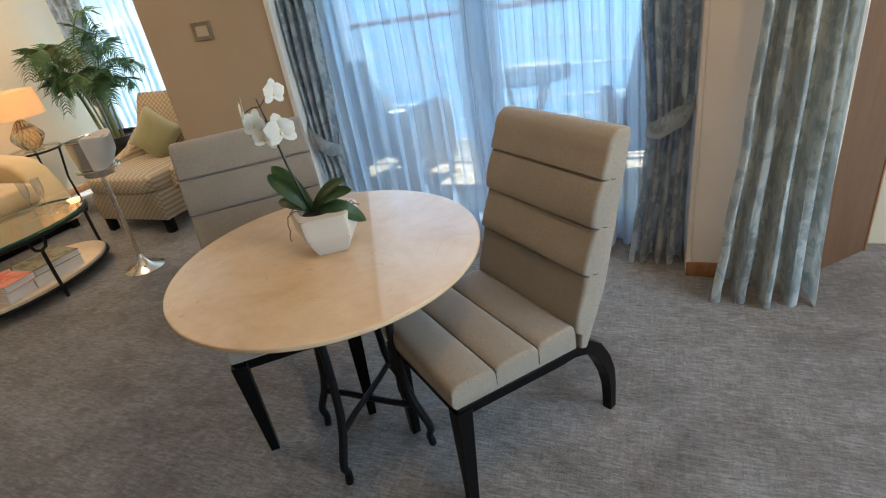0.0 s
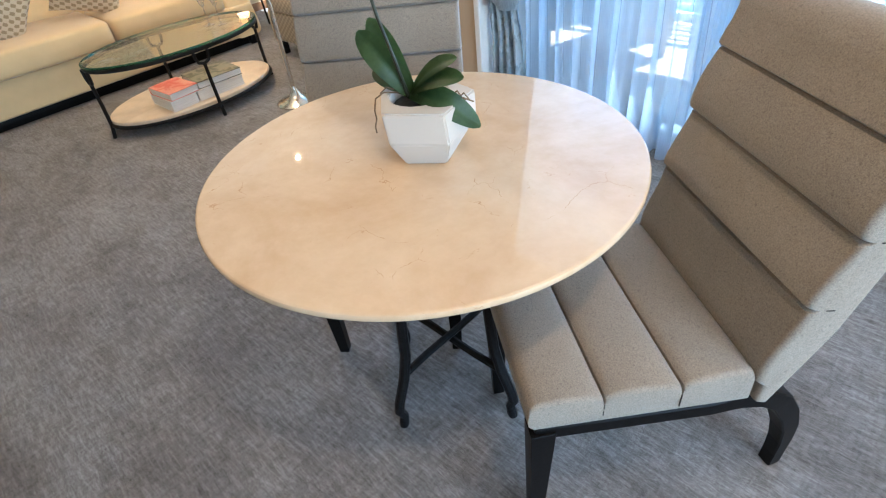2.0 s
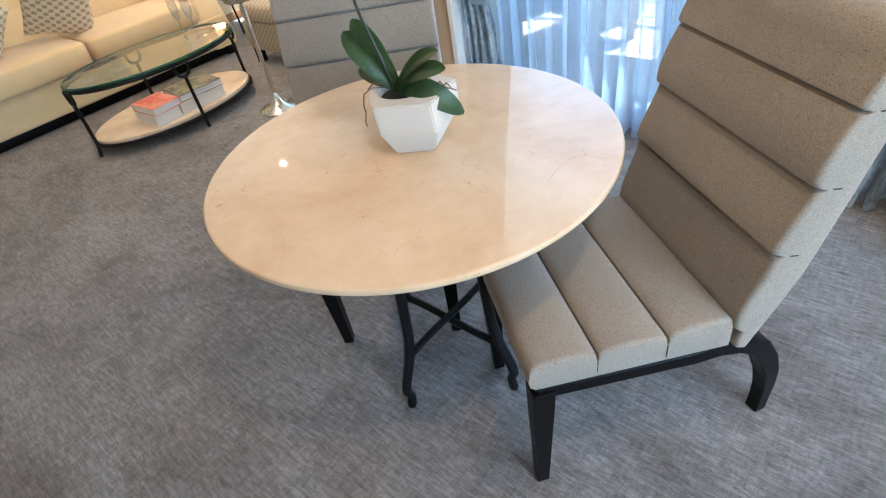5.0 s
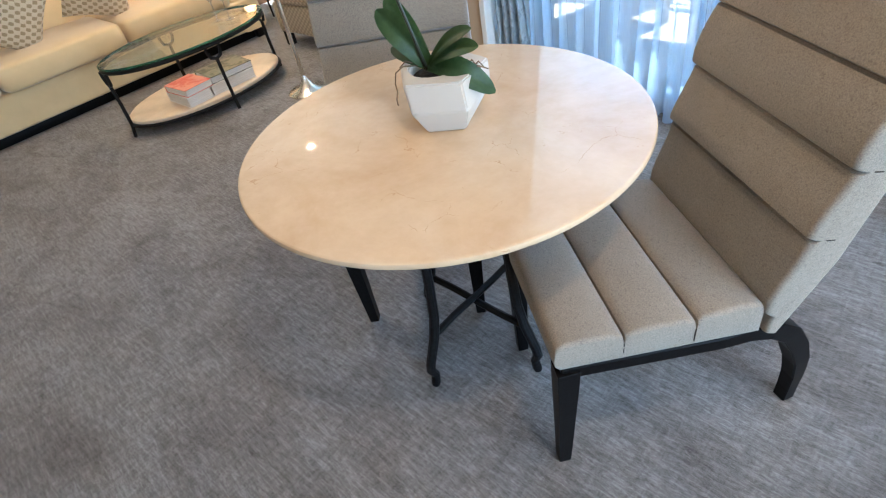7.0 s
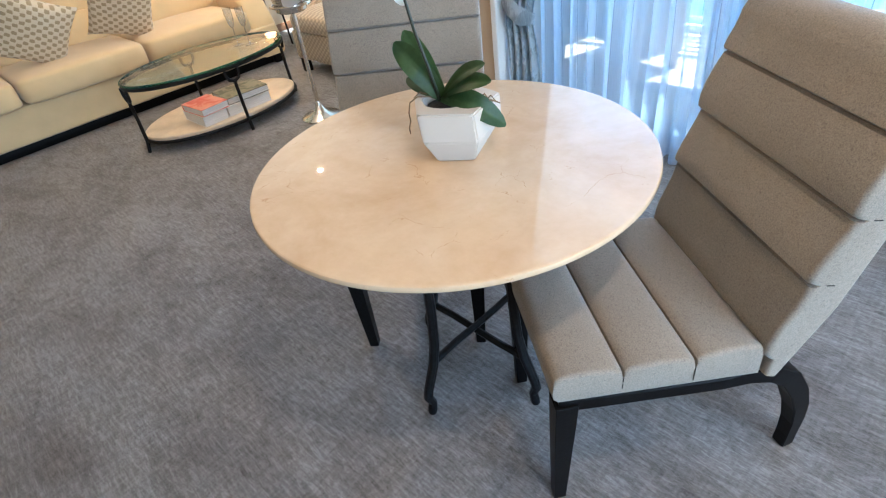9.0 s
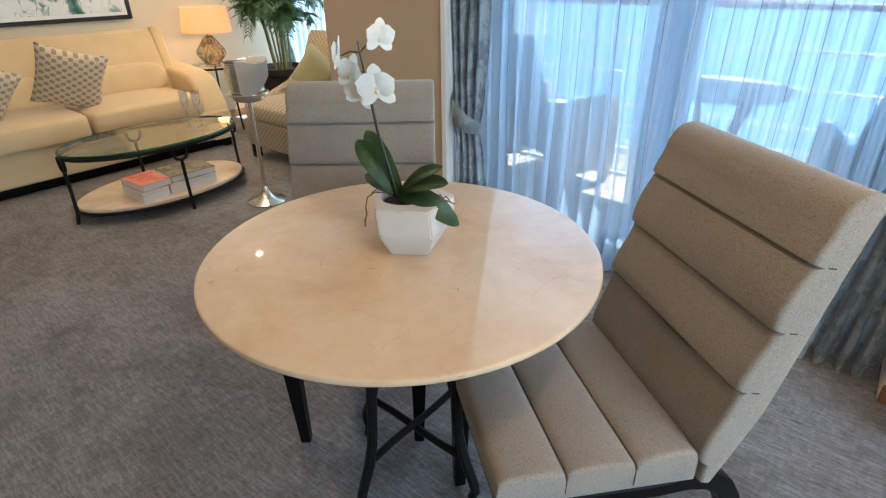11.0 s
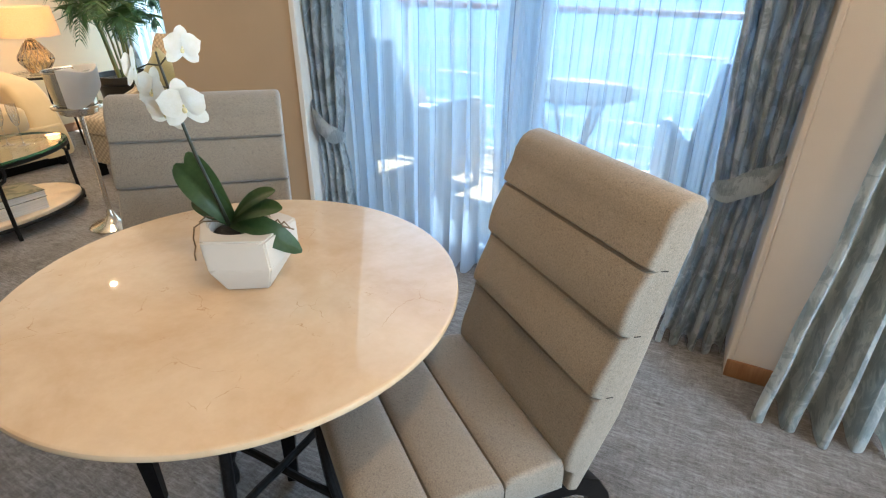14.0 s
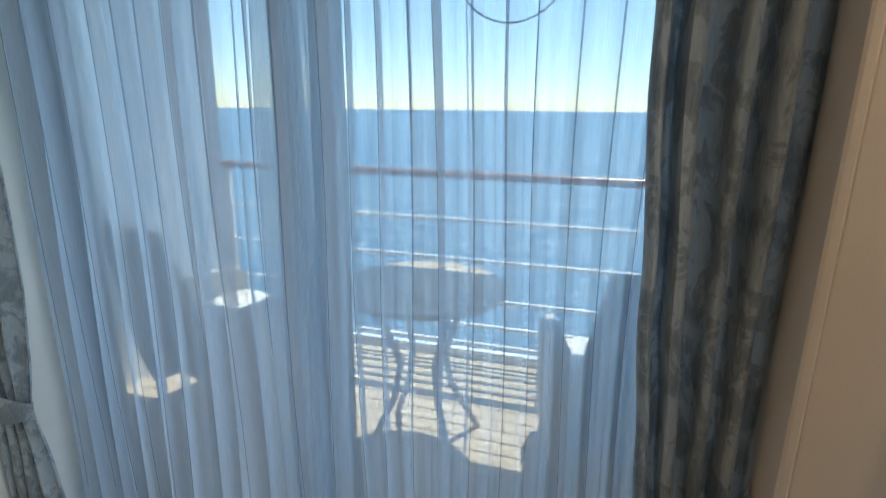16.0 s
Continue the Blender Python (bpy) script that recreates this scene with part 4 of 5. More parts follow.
def leaf_blade(bm, base, tip, rise, width, face, fold=0.3, n=16):
    """A strap leaf that arches from base to tip and shows its upper side to face."""
    b, t = Vector(base), Vector(tip)
    d = t - b
    nrm = Vector(face).normalized()
    side0 = d.cross(nrm).normalized()

    def f(u, v):
        p = b + d * v + nrm * (rise * math.sin(math.pi * v) * (1 - 0.15 * v)) - Vector((0, 0, 0.018 * v * v))
        q = 2 * (0.10 + 0.895 * v ** 0.92) - 1
        w = width * (1 - abs(q) ** 2.9) ** 0.6 * (0.72 + 0.28 * smoothstep(0.0, 0.6, v))
        s = (u - 0.5) * 2
        return p + side0 * (s * w) + nrm * (fold * w * abs(s) - 0.12 * w * s * s)
    sheet(bm, f, 8, n)
    bmesh.ops.solidify(bm, geom=bm.faces[:], thickness=0.0022)
    return bm


base = (-0.06, 0.036, 0.112)
LEFTWARD, UPWARD = (0.62, -0.7, 0.35), (0.15, -0.35, 0.9)
LEAVES = [((0.079, 0.07, 0.083), 0.05, 0.0245, (0.5, -0.62, 0.6)), ((0.079, 0.035, 0.186), 0.012, 0.021, (0.25, -0.5, 0.8)), ((0.058, 0.045, 0.213), 0.014, 0.017, (0.25, -0.5, 0.8)),
          ((-0.145, 0.004, 0.242), 0.022, 0.0255, LEFTWARD), ((-0.158, 0.044, 0.252), 0.012, 0.0235, LEFTWARD), ((-0.165, 0.036, 0.152), 0.014, 0.018, LEFTWARD), ((0.022, 0.03, 0.112), 0.012, 0.015, UPWARD)]
for tip, rise, w, face in LEAVES:
    part("leaf", leaf_blade(bmesh.new(), base, tip, rise, w, face), LEAF, orchid)
part("leaf", leaf_blade(bmesh.new(), (-0.03, 0.03, 0.112), (0.04, 0.045, 0.108), 0.016, 0.014, UPWARD), LEAF_UNDER, orchid, "pale aged leaf")
stem = bmesh.new()
spine = [(-0.06, 0.032, 0.1), (-0.063, 0.012, 0.18), (-0.064, -0.01, 0.26), (-0.06, -0.027, 0.33), (-0.066, -0.031, 0.375), (-0.073, -0.032, 0.41), (-0.079, -0.03, 0.43)]
tube(stem, spine, [0.0034, 0.0032, 0.003, 0.0028, 0.0024, 0.002, 0.0016], 8)
tube(stem, [(-0.064, 0.03, 0.1), (-0.066, 0.008, 0.2), (-0.0645, -0.027, 0.335)], 0.0019, 6)
BLOOMS = [((-0.041, -0.01, 0.437), (0.92, -0.42, 0.0), 0.030, 6, 5), ((-0.107, -0.057, 0.405), (-0.75, -0.62, 0.1), 0.033, -10, 5),
          ((-0.102, -0.034, 0.369), (0.05, -0.95, 0.12), 0.036, 14, 4), ((-0.031, -0.036, 0.352), (0.6, -0.8, -0.05), 0.040, -5, 3), ((-0.086, -0.031, 0.333), (0.25, -0.9, -0.35), 0.034, 20, 3)]
for at, face, size, spin, joint in BLOOMS:
    a, b = Vector(spine[joint]), Vector(at) - Vector(face).normalized() * 0.006
    tube(stem, [a, a.lerp(b, 0.5) + Vector((0, 0, 0.005)), b], 0.0014, 6)
part("flower_stem", stem, STEM, orchid)
rr = random.Random(4)
ROOTS = [[(-0.07, 0.03, 0.113), (-0.096, 0.0, 0.119), (-0.109, -0.012, 0.108), (-0.113, -0.016, 0.085), (-0.109, -0.018, 0.07), (-0.115, -0.02, 0.052), (-0.112, -0.022, 0.04)],
         [(-0.075, 0.03, 0.112), (-0.1, 0.012, 0.124), (-0.112, 0.004, 0.112)]]
for i in range(9):
    x = 0.0 + 0.009 * i
    ROOTS.append([(x - 0.03, 0.05 + rr.uniform(-0.012, 0.012), 0.108), (x - 0.01, 0.056 + rr.uniform(-0.01, 0.01), 0.120 + rr.uniform(0, 0.008)), (x + 0.004, 0.06, 0.116)])
for pts in ROOTS:
    part("aerial_root", tube(bmesh.new(), pts, 0.0016, 6), ROOT, orchid, "brown dry aerial root")


def petal(bm, m, length, width, cup, notch=0.0):
    def f(u, v):
        s = (u - 0.5) * 2
        w = width * (1 - abs(2 * (0.04 + 0.955 * v ** 0.85) - 1) ** 2.6) ** 0.55
        return m @ Vector((s * w, -cup * (1 - (1 - v) ** 2) + 0.25 * cup * s * s, length * v - notch * s * s * v))
    sheet(bm, f, 8, 9)


def flower(at, face, size, spin=0.0):
    """A moth orchid bloom that looks along face."""
    turn = Vector(face).to_track_quat("-Y", "Z").to_matrix().to_4x4()
    m0 = Matrix.Translation(at) @ turn @ pose(0, 0, 0, 0, spin, 0)
    fl = bmesh.new()
    for ang, ln, w, cup in ((0, 1.08, 0.36, 0.05), (132, 1.04, 0.34, 0.10), (-132, 1.04, 0.34, 0.10)):
        petal(fl, m0 @ pose(0, 0.002, 0, 0, ang, 0) @ Matrix.Scale(size, 4), ln, w, cup)
    for ang in (68, -68):
        petal(fl, m0 @ pose(0, -0.002, 0, 0, ang, 0) @ Matrix.Scale(size, 4), 1.0, 0.58, 0.14, 0.10)
    bmesh.ops.solidify(fl, geom=fl.faces[:], thickness=0.0008)
    f = part("bloom", fl, PETAL, orchid, "white orchid bloom")
    lp = bmesh.new()
    puff(lp, (0, 0, 0), (0.11, 0.18, 0.14), 0.8, 0.8, 12, 8)
    puff(lp, (0, -0.08, -0.18), (0.2, 0.1, 0.24), 0.8, 0.8, 12, 8)
    bmesh.ops.transform(lp, matrix=m0 @ Matrix.Scale(size, 4), verts=lp.verts)
    part("lip", lp, LIP, f, "pale yellow lip")


for at, face, size, spin, joint in BLOOMS:
    flower(at, face, size, spin)

# ---- coffee table ----
CX, CY = -3.37, 1.957
cof = thing("coffee_table", "oval glass-topped coffee table with iron legs and stone shelf", "coffee table", pose(CX, CY, 0))
SA, SB = 0.315, 0.52
g = lathe(bmesh.new(), [(0.0, 0.405), (0.99, 0.405), (1.0, 0.409), (1.0, 0.414), (0.99, 0.417), (0.0, 0.417)], 64, sx=SA, sy=SB)
gt = part("glass_top", g, GREEN_GLASS, cof, "clear glass top")
gt.visible_shadow = False
rimb = bmesh.new()
tube(rimb, [(SA * math.cos(2 * math.pi * k / 64), SB * math.sin(2 * math.pi * k / 64), 0.411) for k in range(64)], 0.0066, 8, closed=True)
part("glass_rim", rimb, GLASS_EDGE, cof, "green glass edge")
ir = bmesh.new()
tube(ir, [(SA * 0.99 * math.cos(2 * math.pi * k / 64), SB * 0.99 * math.sin(2 * math.pi * k / 64), 0.392) for k in range(64)], 0.0115, 8, closed=True)
part("top_ring", ir, IRON, cof)
part("shelf", lathe(bmesh.new(), [(0.0, 0.075), (0.97, 0.075), (0.985, 0.08), (0.985, 0.095), (0.97, 0.1), (0.0, 0.1)], 64, sx=SA, sy=SB), TRAVERTINE, cof, "cream stone lower shelf")
ir = bmesh.new()
tube(ir, [(SA * 1.0 * math.cos(2 * math.pi * k / 64), SB * 1.0 * math.sin(2 * math.pi * k / 64), 0.07) for k in range(64)], 0.010, 8, closed=True)
part("shelf_ring", ir, IRON, cof)
for a in (0, 90, 180, 270):
    d = Vector((SA * math.cos(radians(a)), SB * math.sin(radians(a)), 0))
    s = Vector((-math.sin(radians(a)), math.cos(radians(a)), 0))
    lg = bmesh.new()
    tube(lg, [d * 1.04 + Vector((0, 0, 0.0)), d * 1.01 + Vector((0, 0, 0.07)), d * 1.0 + Vector((0, 0, 0.2)), d * 1.0 + Vector((0, 0, 0.315))], 0.0105, 8)
    tube(lg, [d + s * (-0.042) + Vector((0, 0, 0.392)), d + s * (-0.042) + Vector((0, 0, 0.355)), d + s * (-0.03) + Vector((0, 0, 0.325)), d + Vector((0, 0, 0.313)), d + s * 0.03 + Vector((0, 0, 0.325)), d + s * 0.042 + Vector((0, 0, 0.355)), d + s * 0.042 + Vector((0, 0, 0.392))], 0.0095, 8)
    part("leg", lg, IRON, cof, "iron leg with a horseshoe top")


def book(name_label, lo, hi, cover, m, bars=0):
    bk = thing("book", name_label, "book", m, "books on the shelf")
    x0, y0, z0 = lo
    x1, y1, z1 = hi
    part("page_block", boxed((x0 + 0.004, y0 + 0.004, z0 + 0.003), (x1 - 0.004, y1 - 0.004, z1 - 0.003)), PAGES, bk, "white page block")
    cv = bmesh.new()
    box(cv, (x0, y0, z1 - 0.003), (x1, y1, z1), 0.001, 1)
    box(cv, (x0, y0, z0), (x1, y1, z0 + 0.003), 0.001, 1)
    box(cv, (x0, y0, z0 + 0.003), (x0 + 0.003, y1, z1 - 0.003))
    part("cover", cv, cover, bk, smooth=0)
    for i in range(bars):
        part("print_bar", boxed((x0 + 0.06 + 0.025 * i, y0 + 0.03, z1), (x0 + 0.07 + 0.025 * i, y0 + 0.12 - 0.03 * i, z1 + 0.0006)), PRINT, bk)
    return bk


book("thick white coffee-table book lying on the shelf", (-0.13, -0.165, 0.0), (0.13, 0.0, 0.062), PALE_COVER, pose(-3.25, 1.87, 0.1, 0, 0, 2))
book("thick white coffee-table book beside its twin", (-0.13, -0.15, 0.0), (0.13, 0.15, 0.062), PALE_COVER, pose(-3.25, 2.03, 0.1, 0, 0, -1))
book("red illustrated book on top of the stack", (-0.12, -0.09, 0.0), (0.12, 0.09, 0.042), RED_COVER, pose(-3.24, 1.80, 0.162, 0, 0, 5))
book("dark green illustrated book on top of the stack", (-0.12, -0.14, 0.0), (0.12, 0.14, 0.04), GREEN_COVER, pose(-3.25, 2.05, 0.162, 0, 0, -3))


def flute(m):
    fl = thing("champagne_flute", "empty clear champagne flute on the coffee table", "glass", m, "flutes")
    part("bowl", lathe(bmesh.new(), [(0.004, 0.106), (0.012, 0.115), (0.021, 0.14), (0.025, 0.18), (0.024, 0.225)], 24), CRYSTAL, fl)
    part("stem", lathe(bmesh.new(), [(0.0, 0.0), (0.031, 0.0005), (0.032, 0.002), (0.008, 0.006), (0.0035, 0.02), (0.0035, 0.09), (0.003, 0.105), (0.0, 0.107)], 24), CRYSTAL, fl)


flute(pose(-3.36, 2.19, 0.4175))
flute(pose(-3.29, 2.235, 0.4175))
cd = thing("tea_light", "glowing tea light in a low glass dish on the coffee table", "candle", pose(-3.27, 2.385, 0.4175))
part("dish", lathe(bmesh.new(), [(0.0, 0.0), (0.034, 0.0), (0.04, 0.006), (0.043, 0.03), (0.041, 0.03), (0.037, 0.008), (0.0, 0.006)], 24), CRYSTAL, cd)
part("wax", lathe(bmesh.new(), [(0.0, 0.007), (0.036, 0.007), (0.0385, 0.024), (0.0, 0.026)], 24), CANDLE, cd, "lit warm wax")

# ---- ice bucket stand ----
bk = thing("ice_bucket_stand", "polished steel wine bucket on a slim stand with white cloth", "wine bucket", pose(-2.80, 2.315, 0))
part("base", lathe(bmesh.new(), [(0.0, 0.0), (0.118, 0.0), (0.12, 0.006), (0.112, 0.012), (0.07, 0.022), (0.04, 0.04), (0.022, 0.07), (0.015, 0.1), (0.0, 0.1)], 40), CHROME, bk)
part("pole", lathe(bmesh.new(), [(0.0, 0.09), (0.0125, 0.09), (0.0125, 0.63), (0.03, 0.64), (0.0, 0.645)], 20), CHROME, bk)
part("cradle", lathe(bmesh.new(), [(0.105, 0.668), (0.118, 0.668), (0.119, 0.674), (0.118, 0.68), (0.105, 0.68)], 40), CHROME, bk)
part("bucket", lathe(bmesh.new(), [(0.0, 0.632), (0.075, 0.632), (0.088, 0.64), (0.104, 0.76), (0.108, 0.84), (0.116, 0.846), (0.112, 0.85), (0.104, 0.846), (0.1, 0.77), (0.084, 0.65), (0.0, 0.645)], 40), CHROME, bk)
np_ = bmesh.new()


def napkin(u, v):
    a = radians(-60 + 185 * u)
    if v < 0.45:
        r, z = 0.02 + 0.105 * v / 0.45, 0.856 + 0.01 * math.sin(9 * u + 3 * v)
    else:
        r, z = 0.125 + 0.014 * math.sin(11 * u) * (v - 0.45), 0.856 - 0.17 * (v - 0.45) / 0.55 * (0.75 + 0.25 * math.sin(5 * u + 1))
    return (r * math.cos(a + 0.25 * v) * 1.02 + 0.02, r * math.sin(a) * 1.02, z)


sheet(np_, napkin, 26, 16)
bmesh.ops.solidify(np_, geom=np_.faces[:], thickness=0.004)
part("cloth_napkin", np_, NAPKIN, bk, "folded white linen napkin over the rim")

# ---- sofa ----
sofa = thing("sofa", "long cream upholstered sofa with loose seat cushions", "sofa", pose(-4.53, 1.45, 0))
# local: front towards +x, length along y
F, Bk, E0, E1 = 0.45, -0.46, -1.45, 1.45
part("base", boxed((Bk, E0 + 0.02, 0.075), (F - 0.02, E1 - 0.02, 0.30), 0.02, 3), SOFA, sofa)
# black block that paints the shade in the gap under the sofa
part("shadow_gap_block", boxed((Bk + 0.06, E0 + 0.08, 0.0), (F - 0.09, E1 - 0.08, 0.075), 0.005), EBONY, sofa)
bo = [(-0.01, 0.30), (-0.10, 0.60), (-0.185, 0.84), (-0.21, 0.885), (-0.26, 0.90), (-0.33, 0.895), (-0.37, 0.86), (-0.42, 0.60), (-0.45, 0.30)]
bb = bmesh.new()
prism(bb, [(-y, z) for y, z in bo], -1.28, 1.28, 0.03, 3)
bmesh.ops.rotate(bb, verts=bb.verts, cent=(0, 0, 0), matrix=Matrix.Rotation(radians(90), 3, "Z"))
part("back_frame", bb, SOFA, sofa)
for k in range(3):
    y = -0.81 + 0.81 * k
    c = bmesh.new()
    puff(c, (0.14, y, 0.378), (0.70, 0.802, 0.17), 0.26, 0.16, 48, 18, 0.022)
    part("seat_cushion", c, SOFA, sofa)
    c = bmesh.new()
    puff(c, (0, 0, 0), (0.15, 0.79, 0.24), 0.55, 0.3, 40, 16)
    bmesh.ops.transform(c, matrix=pose(-0.095, y, 0.545, 0, -18, 0), verts=c.verts)
    part("lumbar_cushion", c, SOFA, sofa)
    c = bmesh.new()
    box(c, (-0.055, -0.402, -0.17), (0.05, 0.402, 0.15), 0.022, 3)
    bmesh.ops.transform(c, matrix=pose(-0.195, y, 0.665, 0, -18, 0), verts=c.verts)
    part("back_panel", c, SOFA, sofa)
band = bmesh.new()
box(band, (-0.055, -1.213, 0.153), (0.046, 1.213, 0.235), 0.02, 3)
bmesh.ops.transform(band, matrix=pose(-0.195, 0, 0.665, 0, -18, 0), verts=band.verts)
part("top_band", band, SOFA, sofa)
for s in (-1, 1):
    wing = bmesh.new()
    box(wing, (-0.06, s * 1.262 - 0.046, -0.2), (0.075, s * 1.262 + 0.046, 0.24), 0.02, 3)
    bmesh.ops.transform(wing, matrix=pose(-0.195, 0, 0.665, 0, -18, 0), verts=wing.verts)
    part("back_wing", wing, SOFA, sofa)
for s in (-1, 1):
    ao = [(F - 0.01, 0.075), (F + 0.0, 0.20), (F - 0.06, 0.36), (F - 0.14, 0.50), (F - 0.22, 0.565), (F - 0.33, 0.59), (Bk + 0.16, 0.62), (Bk + 0.05, 0.62), (Bk + 0.02, 0.58), (Bk + 0.01, 0.075)]
    ab = bmesh.new()
    prism(ab, ao, -0.11, 0.11, 0.04, 4)
    bmesh.ops.rotate(ab, verts=ab.verts, cent=(0, 0, 0), matrix=Matrix.Rotation(radians(-90), 3, "Z"))
    bmesh.ops.transform(ab, matrix=Matrix.Translation((0, 0, 0)), verts=ab.verts)
    for v in ab.verts:
        v.co.y = -v.co.y
    bmesh.ops.translate(ab, verts=ab.verts, vec=(0, s * 1.34, 0))
    part("armrest", ab, SOFA, sofa)
    part("foot", boxed((F - 0.1, s * 1.38 - 0.03, 0.0), (F - 0.04, s * 1.38 + 0.03, 0.08), 0.004), EBONY, sofa)


def throw_pillow(label, m, size, mat, fat=0.075, group="sofa pillows"):
    """Square pillow with pulled-out corners, standing in its own x-z plane."""
    b = bmesh.new()
    for sgn in (-1, 1):
        def f(u, v):
            x, z = 2 * u - 1, 2 * v - 1
            bow = 0.09
            px = x * (1 - bow * (1 - z * z) * abs(x))
            pz = z * (1 - bow * (1 - x * x) * abs(z))
            th = fat * ((1 - x ** 4) * (1 - z ** 4)) ** 0.5 * (0.85 + 0.15 * math.cos(2.5 * x + z))
            return (px * size / 2, sgn * th, pz * size / 2)
        sheet(b, f, 20, 20)
    bmesh.ops.remove_doubles(b, verts=b.verts, dist=0.0004)
    return solid("throw_pillow", b, mat, label, "pillow", m, group, smooth=60)


throw_pillow("patterned beige throw pillow leaning on the sofa back", pose(-4.27, 1.87, 0.665, 18, 18, 80), 0.42, PILLOW)
throw_pillow("patterned beige throw pillow beside another on the sofa", pose(-4.24, 1.31, 0.665, 18, 30, 92), 0.43, PILLOW)

# ---- framed picture ----
pic = thing("framed_picture", "large abstract green and white picture in a black frame", "picture")
PY0, PY1, PZ0, PZ1 = 0.62, 2.665, 0.965, 1.75
fr = bmesh.new()
for a, b in (((PY0, PZ0), (PY1, PZ0 + 0.03)), ((PY0, PZ1 - 0.03), (PY1, PZ1)), ((PY0, PZ0 + 0.03), (PY0 + 0.03, PZ1 - 0.03)), ((PY1 - 0.03, PZ0 + 0.03), (PY1, PZ1 - 0.03))):
    box(fr, (-4.998, a[0], a[1]), (-4.97, b[0], b[1]), 0.002, 1)
part("frame", fr, BLACK_FRAME, pic)
part("mount", boxed((-4.998, PY0 + 0.03, PZ0 + 0.03), (-4.985, PY1 - 0.03, PZ1 - 0.03)), PAPER, pic)
part("print", boxed((-4.985, PY0 + 0.06, PZ0 + 0.055), (-4.981, PY1 - 0.06, PZ1 - 0.055)), ART, pic, "abstract green brushwork print")

# ---- side table and lamp ----
st = thing("side_table", "small round iron side table with a glass top", "side table", pose(-4.62, 3.1, 0))
part("tabletop", lathe(bmesh.new(), [(0.0, 0.565), (0.19, 0.565), (0.193, 0.572), (0.19, 0.578), (0.0, 0.578)], 40), GREEN_GLASS, st, "glass top")
rg = bmesh.new()
tube(rg, [(0.192 * math.cos(2 * math.pi * k / 40), 0.192 * math.sin(2 * math.pi * k / 40), 0.557) for k in range(40)], 0.009, 8, closed=True)
part("ring", rg, IRON, st)
for k in range(3):
    a = radians(30 + 120 * k)
    lg = bmesh.new()
    tube(lg, [(0.19 * math.cos(a), 0.19 * math.sin(a), 0.55), (0.15 * math.cos(a), 0.15 * math.sin(a), 0.3), (0.17 * math.cos(a), 0.17 * math.sin(a), 0.0)], 0.009, 8)
    part("leg", lg, IRON, st)
lp = thing("table_lamp", "lit table lamp with amber glass base and linen shade", "lamp", pose(-4.62, 3.1, 0.579))
gb = bmesh.new()
lathe(gb, [(0.0, 0.0), (0.06, 0.0), (0.07, 0.008), (0.10, 0.06), (0.118, 0.095), (0.11, 0.12), (0.075, 0.17), (0.045, 0.215), (0.03, 0.235), (0.0, 0.235)], 14)
part("glass_base", gb, AMBER, lp, "faceted amber glass base", smooth=0)
lat = bmesh.new()
for k in range(14):
    for sgn in (-1, 1):
        pts = []
        for r, z in ((0.06, 0.004), (0.102, 0.06), (0.1195, 0.095), (0.112, 0.12), (0.077, 0.17), (0.047, 0.215)):
            a = 2 * math.pi * k / 14 + sgn * z * 4.5
            pts.append(((r + 0.002) * math.cos(a), (r + 0.002) * math.sin(a), z))
        tube(lat, pts, 0.0022, 5)
part("wire_lattice", lat, BRASS, lp, "fine wire lattice round the base")
part("neck", lathe(bmesh.new(), [(0.0, 0.235), (0.018, 0.235), (0.014, 0.27), (0.0, 0.27)], 16), BRASS, lp)
part("shade", lathe(bmesh.new(), [(0.205, 0.262), (0.185, 0.46), (0.183, 0.46), (0.203, 0.262)], 48), SHADE, lp, "warm lit linen drum shade")

# ---- armchair ----
arm = thing("armchair", "small armchair in beige leaf-motif cloth with dark legs", "armchair", pose(-3.36, 2.77, 0))
# local: front towards -y
part("base", boxed((-0.345, 0.0, 0.10), (0.345, 0.62, 0.315), 0.025, 3), ARMCLOTH, arm)
part("seat_cushion", puff(bmesh.new(), (0, 0.27, 0.37), (0.67, 0.58, 0.14), 0.35, 0.25, 40, 16, 0.02), ARMCLOTH, arm)
back = bmesh.new()
prism(back, [(0.50, 0.30), (0.56, 0.6), (0.63, 0.84), (0.66, 0.885), (0.70, 0.88), (0.715, 0.84), (0.70, 0.3), (0.66, 0.12), (0.56, 0.12)], -0.33, 0.33, 0.03, 3,
      lambda y, z: 1.0 - 0.18 * smoothstep(0.55, 0.9, z))
part("backrest", back, ARMCLOTH, arm)
for s in (-1, 1):
    ab = bmesh.new()
    prism(ab, [(0.16, 0.3), (0.18, 0.42), (0.30, 0.47), (0.45, 0.52), (0.58, 0.62), (0.66, 0.66), (0.69, 0.6), (0.68, 0.2), (0.3, 0.2)], -0.05, 0.05, 0.025, 3)
    bmesh.ops.translate(ab, verts=ab.verts, vec=(s * 0.325, 0, 0))
    part("armrest", ab, ARMCLOTH, arm)
    for y in (0.04, 0.60):
        part("leg", boxed((s * 0.30 - 0.028, y - 0.028, 0.0), (s * 0.30 + 0.028, y + 0.028, 0.105), 0.005), EBONY, arm)
throw_pillow("sage green throw pillow set on its corner in the armchair", pose(-3.31, 3.19, 0.61, -16, 36, 8), 0.33, GREENCLOTH, 0.075, "armchair pillows")

